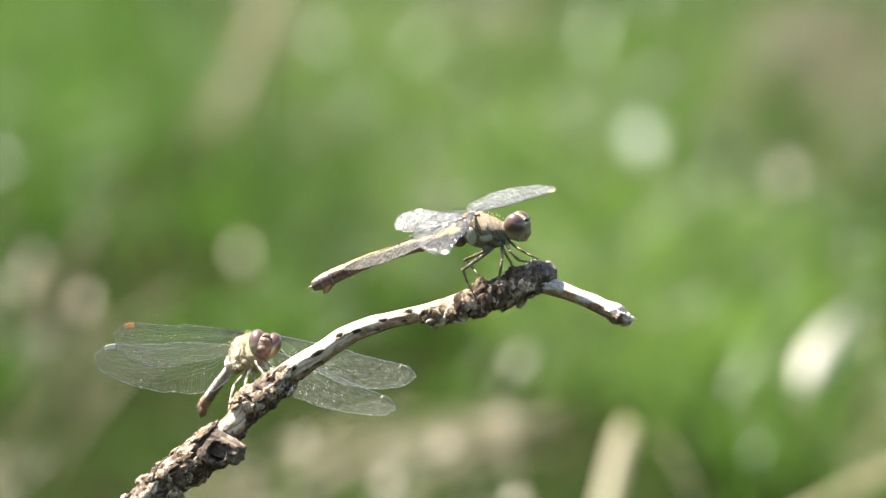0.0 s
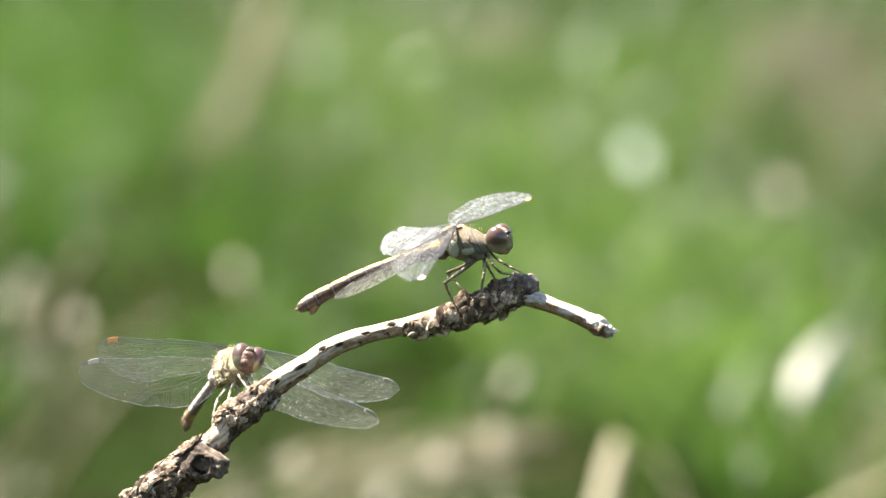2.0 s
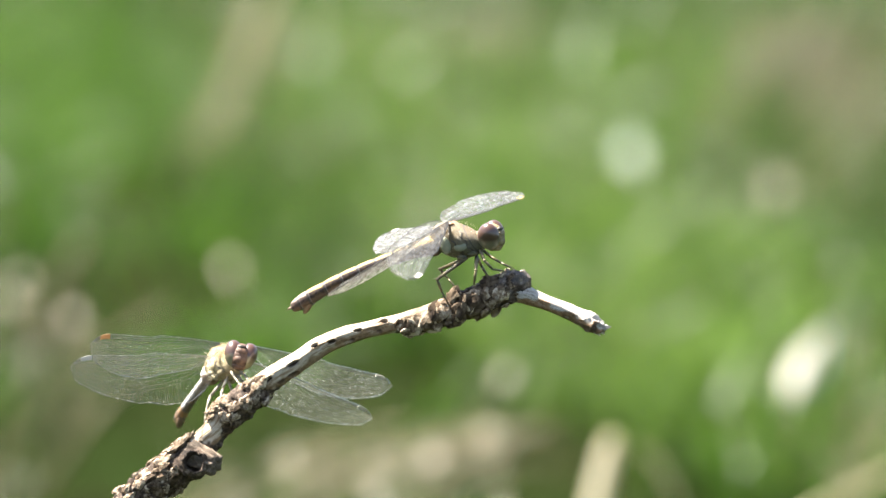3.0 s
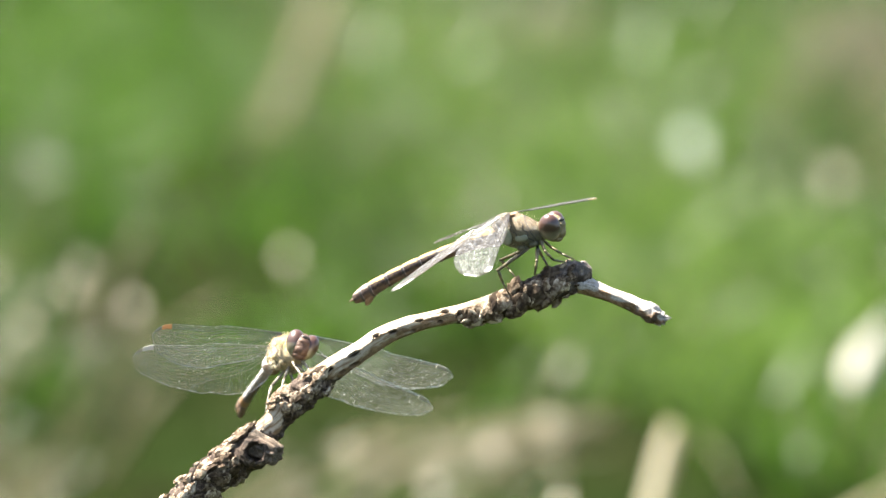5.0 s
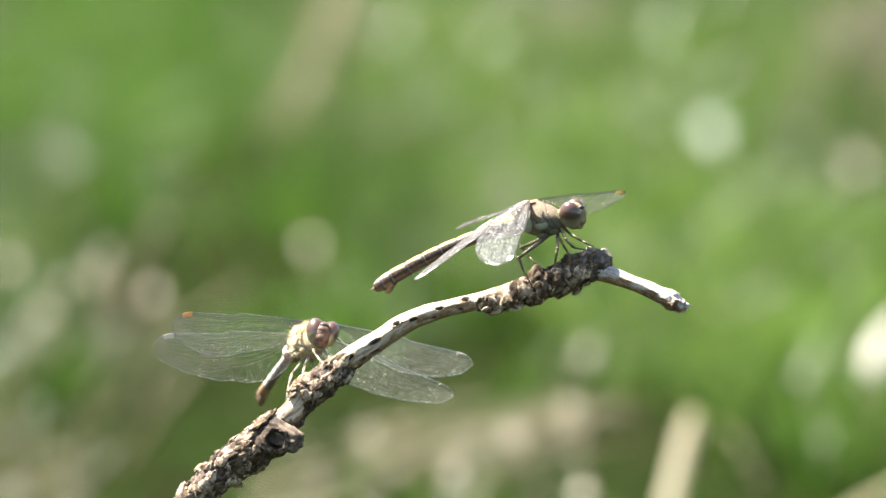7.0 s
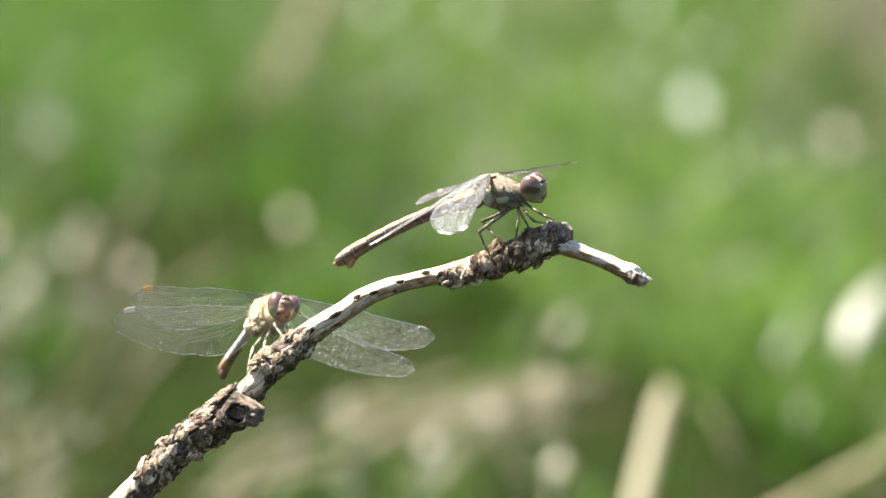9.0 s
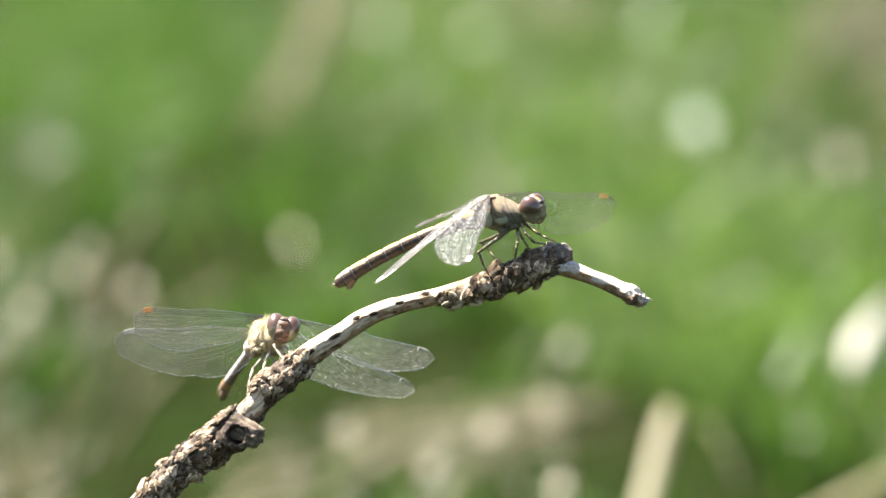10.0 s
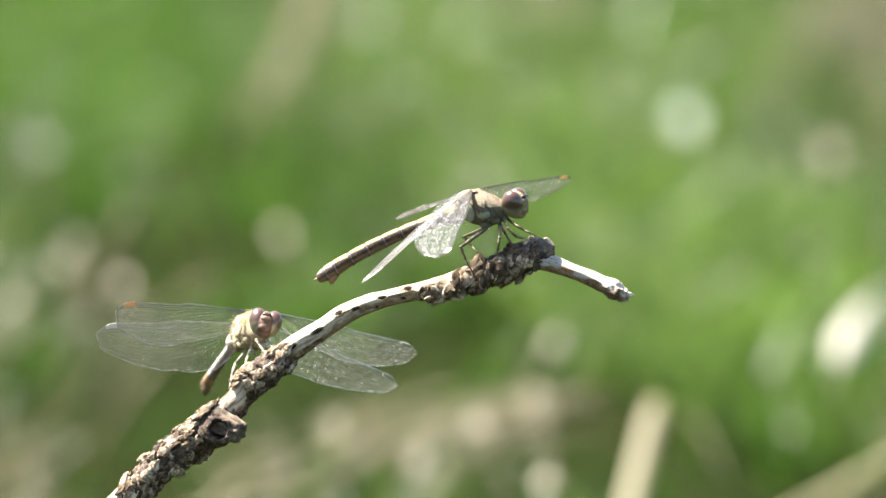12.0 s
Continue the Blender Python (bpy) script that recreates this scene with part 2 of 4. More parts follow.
VEIN_PALE = plain_material("pale_wing_vein", (0.075, 0.066, 0.05), (0.19, 0.165, 0.13), 0.4, 0.3, 0.8)
STIGMA = blade_material("amber_stigma", [(0.2, (0.52, 0.36, 0.16)), (0.8, (0.70, 0.54, 0.30))], (0.80, 0.62, 0.30), 0.5)
STIGMA_RUST = blade_material("rust_stigma", [(0.2, (0.50, 0.28, 0.12)), (0.8, (0.62, 0.40, 0.22))], (0.7, 0.45, 0.2), 0.45)
GREEN = blade_material("green_blade", [(0.2, (0.00966, 0.02944, 0.004048)), (0.5, (0.02162, 0.05189, 0.007691)), (0.7, (0.04048, 0.06836, 0.0138)), (0.9, (0.08096, 0.08906, 0.02916))], (0.058, 0.124, 0.011), 0.45, 0.2, 0.33)
GLOSSY = blade_material("glossy_blade", [(0.2, (0.014, 0.036, 0.005)), (0.8, (0.045, 0.085, 0.014))], (0.058, 0.124, 0.011), 0.3, 0.14, 0.22)
LUSH = blade_material("lush_blade", [(0.2, (0.036, 0.078, 0.012)), (0.8, (0.096, 0.15, 0.034))], (0.104, 0.195, 0.023), 0.45, 0.22, 0.33)
FRESH = blade_material("fresh_blade", [(0.2, (0.024, 0.062, 0.008)), (0.8, (0.062, 0.112, 0.017))], (0.063, 0.145, 0.013), 0.45, 0.15, 0.36)
STRAW = blade_material("straw_blade", [(0.2, (0.044, 0.038, 0.017)), (0.5, (0.088, 0.079, 0.039)), (0.8, (0.175, 0.164, 0.096))], (0.165, 0.145, 0.065), 0.3)
BROAD = blade_material("broad_leaf", [(0.2, (0.057, 0.11, 0.0414)), (0.5, (0.152, 0.221, 0.106)), (0.75, (0.38, 0.442, 0.313))], (0.209, 0.331, 0.129), 0.35, 0.25)
STALK = blade_material("pale_stalk", [(0.2, (0.30, 0.27, 0.17)), (0.8, (0.42, 0.385, 0.26))], (0.56, 0.49, 0.26), 0.5)
LOOSE = blade_material("loose_straw", [(0.2, (0.13, 0.112, 0.06)), (0.8, (0.30, 0.265, 0.165))], (0.34, 0.295, 0.15), 0.3)
BLEACHED = blade_material("white_leaf", [(0.2, (0.62, 0.58, 0.47)), (0.8, (0.74, 0.70, 0.60))], (0.75, 0.70, 0.55), 0.3)
DEADLEAF = blade_material("bleached_leaf", [(0.2, (0.431, 0.374, 0.272)), (0.8, (0.559, 0.51, 0.409))], (0.502, 0.445, 0.302), 0.3)
PALEGREEN = blade_material("glossy_leaf", [(0.2, (0.40, 0.45, 0.37)), (0.8, (0.50, 0.56, 0.47))], (0.312, 0.39, 0.234), 0.3, 0.3)
SOIL = soil_material()


# ---------------------------------------------------------------- mesh helpers
def mesh_of(name, verts, faces, material, smooth=True):
    me = bpy.data.meshes.new(name)
    me.from_pydata([tuple(v) for v in verts], [], faces)
    me.materials.append(material)
    if smooth:
        me.polygons.foreach_set("use_smooth", [True] * len(me.polygons))
    me.update()
    return me


def part(name, me, parent, label="", place=None):
    ob = new(name, me)
    ob.parent = parent
    if place is not None:
        ob.matrix_local = place
    return tagged(ob, label)


def blob(radii, segs=24, rings=16, warp=None, at=(0, 0, 0)):
    """Verts and faces of a closed ellipsoid, bent by warp(p)."""
    verts, faces = [], []
    for i in range(rings + 1):
        th = math.pi * i / rings
        for j in range(segs):
            ph = 2 * math.pi * j / segs
            p = Vector((radii[0] * math.cos(th), radii[1] * math.sin(th) * math.cos(ph), radii[2] * math.sin(th) * math.sin(ph)))
            if warp:
                p = warp(p)
            verts.append(p + Vector(at))
    for i in range(rings):
        for j in range(segs):
            a, b = i * segs + j, i * segs + (j + 1) % segs
            faces.append((a, a + segs, b + segs, b))
    return verts, faces


def merge(*pieces):
    verts, faces = [], []
    for vs, fs in pieces:
        k = len(verts)
        verts += list(vs)
        faces += [tuple(i + k for i in f) for f in fs]
    return verts, faces


def tube(points, radii, segs=10):
    """Verts and faces of a capped tube through the points."""
    pts = [Vector(p) for p in points]
    verts, faces = [], []
    side = None
    for i, p in enumerate(pts):
        d = (pts[min(i + 1, len(pts) - 1)] - pts[max(i - 1, 0)]).normalized()
        if side is None:
            side = d.orthogonal().normalized()
        side = (side - d * side.dot(d)).normalized()
        other = d.cross(side)
        for j in range(segs):
            a = 2 * math.pi * j / segs
            verts.append(p + (side * math.cos(a) + other * math.sin(a)) * radii[i])
    for i in range(len(pts) - 1):
        for j in range(segs):
            a, b = i * segs + j, i * segs + (j + 1) % segs
            faces.append((a, b, b + segs, a + segs))
    faces.append(tuple(reversed(range(segs))))
    faces.append(tuple(range((len(pts) - 1) * segs, len(pts) * segs)))
    return verts, faces


def spline(points, n):
    """n points (tuples of any length) along a smooth curve through the given ones, evenly by their number."""
    p = np.array([points[0], *points, points[-1]], float)
    out = []
    for t in np.linspace(0, len(points) - 1 - 1e-6, n):
        i = int(t)
        f = t - i
        a, b, c, d = p[i:i + 4]
        out.append(0.5 * (2 * b + (c - a) * f + (2 * a - 5 * b + 4 * c - d) * f * f + (3 * b - a - 3 * c + d) * f ** 3))
    return out


def smoothstep(a, b, x):
    t = min(max((x - a) / (b - a), 0), 1)
    return t * t * (3 - 2 * t)


# ---------------------------------------------------------------- ground
def ground():
    """One sheet to the horizon, finer near the twig, with low swells."""
    lines = sorted({*(s * v for s in (1, -1) for v in (0, .05, .1, .15, .2, .25, .3, .4, .5, .7, 1, 1.5, 2.2, 3.5, 6, 12, 30, 80, 250, 900))})
    ys = sorted({*(-v for v in (.2, .5, 1, 2, 4, 10, 30, 100, 900)), *(i * 0.1 for i in range(60)), 7, 9, 12, 20, 40, 100, 300, 900})
    verts, faces = [], []
    for y in ys:
        for x in lines:
            z = 0.012 * noise.noise((x * 4, y * 4, 0)) if abs(x) < 5 and abs(y) < 9 else 0
            verts.append((x, y, z - 0.004))
    w = len(lines)
    for j in range(len(ys) - 1):
        for i in range(w - 1):
            a = j * w + i
            faces.append((a, a + 1, a + 1 + w, a + w))
    tagged(new("ground", mesh_of("ground", verts, faces, SOIL)), "meadow soil under short grass and dry litter", "ground", kind="structure")


ground()

# ---------------------------------------------------------------- twig
# x, y on the drawing grid, w in mm, radius in grid steps, bark 0..1
TWIG_LINE = (
    (-700, 2560, 60, 40, 1.0), (-350, 1700, 35, 36, 1.0), (-20, 1150, 16, 33, 0.9), (120, 1008, 10, 31, 0.35), (205, 926, 7, 30, 0.45), (268, 862, 5, 33, 1.0), (325, 818, 4, 36, 1.0),
    (380, 780, 3, 35, 1.0), (408, 746, 2, 25, 0.25), (436, 712, 2, 29, 0.95), (472, 682, 1, 30, 1.0), (505, 655, 1, 25, 0.35),
    (548, 626, 0, 22, 0.0), (600, 594, 0, 20, 0.0), (660, 573, 0, 18, 0.0), (715, 559, 0, 17, 0.0), (758, 552, 0, 19, 0.35),
    (800, 543, 0, 24, 0.62), (850, 526, 0, 28, 0.95), (900, 508, 0, 29, 1.0), (938, 492, 0, 29, 1.0), (962, 482, 0, 24, 1.0),
    (978, 477, 0, 16, 1.0), (983, 476, 0, 4, 1.0))
# dark lens-shaped pits in the bare wood: place along x, lift above the middle line, half length, half height
PITS = ((515, 0, 11, 5), (530, -17, 7, 3), (549, -16, 10, 4), (557, 1, 11, 5), (599, 8, 8, 4), (627, -1, 9, 5), (662, -11, 6, 3),
        (676, 4, 9, 4), (711, -8, 6, 3), (723, 9, 8, 4))


def twig_ring(q):
    k = smoothstep(560, 660, q[0])
    return spot(q[0] + 7 - 4 * k, q[1] + 7 - 5 * k, q[2] * 1e-3)


def twig():
    rings, segs = 900, 64
    top = tagged(new("twig"), "bent dry twig of bleached wood with flaking bark", "twig")
    line = spline(TWIG_LINE, rings)
    verts, faces, bark, pit, grey, run, across, deep, rind_shade = [], [], [], [], [], [], [], [], []
    pts = [twig_ring(q) for q in line]
    for i, q in enumerate(line):
        d = (pts[min(i + 1, rings - 1)] - pts[max(i - 1, 0)]).normalized()
        lift = (UP - d * UP.dot(d)).normalized()
        away = d.cross(lift)
        if away.dot(AHEAD) < 0:
            away = -away
        for j in range(segs):
            a = 2 * math.pi * j / segs
            n = lift * math.cos(a) + away * math.sin(a)
            p = pts[i] + n * ((q[3] - 1 * (1 - q[4])) * GRID)
            mm = p * 1000
            b = q[4] - 2.0 * q[4] * (1 - q[4]) * math.cos(a) + 0.45 * (noise.noise(mm * 0.45) + 0.5 * noise.noise(mm * 1.2)) - 0.05
            b = smoothstep(0.36, 0.5, b)
            cell = noise.voronoi(mm * 0.62)[0]
            lump = 0.8 * min(cell[1] - cell[0], 0.6) + 0.5 * noise.noise(mm * 0.5) + 0.25 * noise.noise(mm * 1.9)
            r = b * (0.9 * lump - 0.34) - (1 - b) * 0.16
            along = Vector((i * 0.02, math.cos(a) * 2.2, math.sin(a) * 2.2))
            r += (1 - b) * (0.22 * noise.noise(along) + 0.07 * noise.noise(along * 3.1) + 0.15 * noise.noise(mm * 0.25))
            hole = 0.0
            if math.sin(a) < 0.3 and 495 < q[0] < 760:
                gx, gy = (p - MID).dot(RIGHT) / GRID + 784, q[1] - ((p - pts[i]).dot(lift)) / GRID
                h = (p - pts[i]).dot(lift) / GRID
                for x0, l0, sx, sy in PITS:
                    k = ((q[0] - x0 + 0.3 * (h - l0)) / sx) ** 2 + ((h - l0) / sy) ** 2
                    if k < 1.8:
                        hole = max(hole, 1 - smoothstep(0.35, 0.8, k))
                        r += 0.14 * (1 - smoothstep(1.1, 1.8, k)) * (1 - hole)
            r -= 0.75 * hole
            verts.append(p + n * r * 1e-3)
            bark.append(b)
            streaks = noise.noise((i * 0.035, math.cos(a) * 1.5, math.sin(a) * 1.5)) + 0.6 * noise.noise(mm * 0.8)
            # streaky rind, weighted downwards so that it darkens the underside like shade
            rind_shade.append(0.9 * smoothstep(0.0, 0.35, 0.75 * streaks - 0.75 * math.cos(a) - 0.12))
            run.append(q[0] * 0.1)
            across.append(math.cos(a))
            deep.append(math.sin(a))
            pit.append(hole)
            grey.append(0.15 * smoothstep(905, 950, q[0]))
    for i in range(rings - 1):
        for j in range(segs):
            a, b2 = i * segs + j, i * segs + (j + 1) % segs
            faces.append((a, b2, b2 + segs, a + segs))
    faces.append(tuple(range((rings - 1) * segs, rings * segs)))
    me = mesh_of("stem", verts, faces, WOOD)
    for key, vals in (("bark", bark), ("pit", pit), ("grey", grey), ("run", run), ("across", across), ("deep", deep), ("rind_shade", rind_shade)):
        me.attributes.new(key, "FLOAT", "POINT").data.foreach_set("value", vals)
    part("stem", me, top)

    # side shoot, bare and grey, with a splintered end
    shoot = spline(((940, 492, 1, 19), (965, 500, 0, 17), (992, 510, 0, 14), (1030, 525, -1, 13), (1066, 541, -1, 15), (1088, 552, -2, 16), (1104, 561, -2, 12), (1112, 563, -2, 6)), 220)
    verts, faces, ones, zeros, run2, across2, deep2, rind_shade2 = [], [], [], [], [], [], [], []
    pts = [twig_ring((q[0], q[1] + 2, q[2])) for q in shoot]
    for i, q in enumerate(shoot):
        d = (pts[min(i + 1, 219)] - pts[max(i - 1, 0)]).normalized()
        lift = (UP - d * UP.dot(d)).normalized()
        away = d.cross(lift)
        for j in range(48):
            a = 2 * math.pi * j / 48
            n = lift * math.cos(a) + away * math.sin(a)
            p = pts[i] + n * q[3] * GRID
            mm = p * 1000
            along = Vector((i * 0.03, math.cos(a) * 2.5, math.sin(a) * 2.5))
            worn = smoothstep(1050, 1090, q[0])
            r = 0.2 * noise.noise(along) + 0.08 * noise.noise(along * 3) + worn * (0.45 * noise.noise(mm * 0.9) + 0.25 * noise.noise(mm * 2.3))
            verts.append(p + n * r * 1e-3 + d * worn * 0.0006 * noise.noise(mm * 1.4))
            zeros.append(0.75 * worn * smoothstep(-0.2, 0.2, noise.noise(mm * 0.8) - 0.4 * math.cos(a)))
            ones.append(0.72)
            streaks = noise.noise((i * 0.05, math.cos(a) * 1.5, math.sin(a) * 1.5)) + 0.6 * noise.noise(mm * 0.8)
            # same mask on the shoot: rind remnants plus painted shade below
            rind_shade2.append(smoothstep(0.0, 0.3, 0.75 * streaks - 0.9 * math.cos(a) - 0.05 + 0.25 * worn))
            run2.append(q[0] * 0.1)
            across2.append(math.cos(a))
            deep2.append(math.sin(a))
    for i in range(219):
        for j in range(48):
            a, b2 = i * 48 + j, i * 48 + (j + 1) % 48
            faces.append((a, b2, b2 + 48, a + 48))
    faces.append(tuple(range(219 * 48, 220 * 48)))
    me = mesh_of("side_shoot", verts, faces, WOOD)
    for key, vals in (("bark", zeros), ("pit", [0.0] * len(verts)), ("grey", ones), ("run", run2), ("across", across2), ("deep", deep2), ("rind_shade", rind_shade2)):
        me.attributes.new(key, "FLOAT", "POINT").data.foreach_set("value", vals)
    part("side_shoot", me, top, "silver-grey bare side shoot with a splintered end")
    tips = [tube([spot(x, y, -0.002), spot(x + dx * 0.6, y + dy * 0.5, -0.002), spot(x + dx, y + dy, -0.0025)], [5 * GRID, 3.6 * GRID, 0.6 * GRID], 6)
            for x, y, dx, dy in ((1104, 561, 24, 4), (1102, 568, 14, 10), (1108, 568, 16, -2), (1098, 571, 10, 9))]
    me = mesh_of("splinter", *merge(*tips), WOOD)
    for key, value in (("bark", 0.4), ("pit", 0.0), ("grey", 0.8)):
        me.attributes.new(key, "FLOAT", "POINT").data.foreach_set("value", [value] * len(me.vertices))
    part("splinter", me, top)

    # broken stub with a hollow end, on the underside of the bend
    a, b = spot(396, 792, 0.0), spot(424, 806, -0.0018)
    verts, faces = [], []
    ax = (b - a).normalized()
    s1 = ax.orthogonal().normalized()
    s2 = ax.cross(s1)
    prof = ((-0.6, 2.2), (0.0, 2.2), (0.3, 2.0), (0.6, 1.9), (0.85, 1.8), (1.0, 1.75), (1.04, 1.3), (1.0, 0.7), (1.02, 0.05))
    for t, r in prof:
        for j in range(56):
            g = 2 * math.pi * j / 56
            p = a.lerp(b, t) + (s1 * math.cos(g) + s2 * math.sin(g)) * r * 1e-3
            verts.append(p + Vector((noise.noise(p * 900), noise.noise(p * 900 + Vector((7, 0, 0))), noise.noise(p * 900 + Vector((0, 9, 0))))) * 0.0003 + (s1 * math.cos(g) + s2 * math.sin(g)) * (0.00028 * math.sin(9 * g + 2 * noise.noise(p * 800)) + 0.0002 * noise.noise(p * 3700)))
    for i in range(len(prof) - 1):
        for j in range(56):
            k, k2 = i * 56 + j, i * 56 + (j + 1) % 56
            faces.append((k, k2, k2 + 56, k + 56))
    me = mesh_of("broken_stub", verts, faces, WOOD)
    n = len(verts)
    for key, vals in (("bark", [0.85] * n), ("pit", [0.0] * n), ("grey", [0.0] * n)):
        me.attributes.new(key, "FLOAT", "POINT").data.foreach_set("value", vals)
    part("broken_stub", me, top, "broken hollow side stub")
    # open knot hole with a raised rim
    c = spot(384, 800, -0.0030)
    verts, faces = [], []
    axis = (-AHEAD + UP * 0.15).normalized()
    s1 = axis.orthogonal().normalized()
    s2 = axis.cross(s1)
    prof = ((-1.6, 2.7), (-0.5, 2.3), (0.0, 2.0), (0.12, 1.75), (-0.1, 1.55), (-1.0, 1.4), (-2.2, 1.1), (-2.6, 0.2))
    for h, r in prof:
        for j in range(56):
            g = 2 * math.pi * j / 56
            rr = r * (1 + 0.16 * noise.noise((math.cos(g) * 1.5, math.sin(g) * 1.5, h * 0.5)))
            p = c + axis * h * 1e-3 + (s1 * math.cos(g) + s2 * math.sin(g)) * rr * 1e-3
            verts.append(p + axis * (0.0007 * noise.noise(p * 600) + 0.0003 * noise.noise(p * 1700)) + s1 * 0.0003 * noise.noise(p * 1500) + axis * 0.0003 * noise.noise(p * 3300))
    for i in range(len(prof) - 1):
        for j in range(56):
            k, k2 = i * 56 + j, i * 56 + (j + 1) % 56
            faces.append((k, k2, k2 + 56, k + 56))
    me = mesh_of("knot", verts, faces, WOOD)
    n = len(verts)
    for key, vals in (("bark", [1.0] * n), ("pit", [0.9 if i >= 4 * 56 else 0.0 for i in range(n)]), ("grey", [0.0] * n)):
        me.attributes.new(key, "FLOAT", "POINT").data.foreach_set("value", vals)
    part("knot", me, top, "dark open knot hole with a raised rim")
    return top, line


def flake_meshes():
    """A few crusts of bark: angular slabs with broken rims and a ridged top."""
    out = []
    for k in range(12):
        seed = Vector((k * 3.7, 1.3, 0))

        def crust(p, seed=seed):
            q = p * 1000
            n = noise.noise(q * 0.9 + seed) * 0.75 + noise.noise(q * 2.1 + seed) * 0.4
            return p * (1 + n) + Vector((0, 0, 0.00022 * noise.noise(q * 2.6 - seed)))
        verts, faces = blob((1.1e-3, 0.8e-3, 0.62e-3), 9, 6, crust)
        out.append(mesh_of("bark_flake", verts, faces, BARK, smooth=k % 3 == 0))
    return out


def flakes(top, line):
    """Bark on the barked stretches of the twig: overlapping slabs with dark gaps, and crumbs between them."""
    rnd = random.Random(5)
    shapes = flake_meshes()
    zones = ((222, 398, 64, 40), (425, 508, 28, 16), (752, 955, 60, 50))
    for x0, x1, slabs, crumbs in zones:
        for k in range(slabs + crumbs):
            slab = k < slabs
            x = x0 + (x1 - x0) * (k + rnd.random()) / slabs if slab else rnd.uniform(x0, x1)
            q = min(line, key=lambda r: abs(r[0] - x))
            i = next(m for m, r in enumerate(line) if r is q)
            d = (twig_ring(line[min(i + 1, 899)]) - twig_ring(line[max(i - 1, 0)])).normalized()
            lift = (UP - d * UP.dot(d)).normalized()
            away = d.cross(lift)
            if away.dot(AHEAD) < 0:
                away = -away
            c = rnd.uniform(-1.0, 0.98)
            if 752 < x < 840 and c > 0.1 + (x - 800) / 60:
                c = rnd.uniform(-1, 0.0)
            if 345 < x < 435 and c < 0.8:
                c = rnd.uniform(0.8, 1.0)
            s = -math.sqrt(1 - c * c) if rnd.random() < 0.8 else math.sqrt(1 - c * c)
            n = lift * c + away * s
            size = (rnd.uniform(1.2, 1.95) if x > 700 else rnd.uniform(0.85, 1.4)) if slab and x < 925 else rnd.uniform(0.35, 0.85)
            p = twig_ring(q) + n * (q[3] * GRID + 0.00002 * size)
            side = (d + Vector((rnd.gauss(0, 0.4), rnd.gauss(0, 0.4), rnd.gauss(0, 0.4)))).normalized()
            n = (n + d * rnd.gauss(0, 0.35 if x > 700 else 0.2) + lift.cross(d) * rnd.gauss(0, 0.25)).normalized()
            side = (side - n * side.dot(n)).normalized()
            m = Matrix((side, n.cross(side), n)).transposed().to_4x4()
            ob = new("bark_flake", shapes[rnd.randrange(12)])
            ob.parent = top
            ob.matrix_local = Matrix.Translation(p) @ m @ Matrix.Diagonal((size, size * rnd.uniform(0.75, 1.1), size * (rnd.uniform(0.4, 0.7) if slab else rnd.uniform(0.8, 1.3)), 1))


# ---------------------------------------------------------------- dragonflies
def wing_edges(hind, blunt):
    """Leading and trailing edge along the span, in mm; span as a share 0..1."""
    if hind:
        chord = ((0, 2.0), (0.06, 5.2), (0.18, 7.6), (0.35, 8.2), (0.55, 7.6), (0.75, 6.5), (0.86, 5.5), (0.93, 4.3), (0.965, 3.3), (0.985, 2.2), (1, 0.2))
    else:
        chord = ((0, 1.2), (0.08, 2.9), (0.22, 4.8), (0.42, 6.0), (0.6, 6.6), (0.76, 6.4), (0.86, 5.7), (0.93, 4.5), (0.965, 3.4), (0.985, 2.3), (1, 0.2))
    if hind and not blunt:
        chord = (*chord[:5], (0.75, 6.3), (0.86, 5.0), (0.93, 3.7), (0.975, 2.1), (1, 0.2))
    xs, ys = zip(*chord)

    def lead(t):
        return 0.9 * math.sin(min(t, 0.5) * math.pi) * 0.6 - 0.35 * smoothstep(0.47, 0.53, t) - 1.9 * max(0, (t - 0.84) / 0.16) ** 2.6

    def width(t):
        return 1.08 * float(np.interp(t, xs, ys))
    return lead, width


def wing_surface(hind, side, length, blunt):
    lead, width = wing_edges(hind, blunt)

    def at(t, c):
        """Point at span share t and chord share c: ridged like a folded fan, slightly bowed."""
        ridge = 0.07 * math.sin(c * 6.5 * math.pi) * (1 - 0.6 * t) * smoothstep(0, 0.1, t)
        bow = 0.2 * t * t - 0.3 * c * c * math.sin(math.pi * t)
        return Vector((lead(t) - lead(1.0) * t - width(t) * c, side * length * t, ridge + bow)) * 1e-3
    return at


def prism(a, b, r):
    d = (b - a).normalized()
    s = d.orthogonal().normalized()
    o = d.cross(s)
    ring = [s * math.cos(g) * r + o * math.sin(g) * r for g in (0.3, 2.4, 4.5)]
    return [a + v for v in ring] + [b + v for v in ring], [(0, 1, 4, 3), (1, 2, 5, 4), (2, 0, 3, 5)]


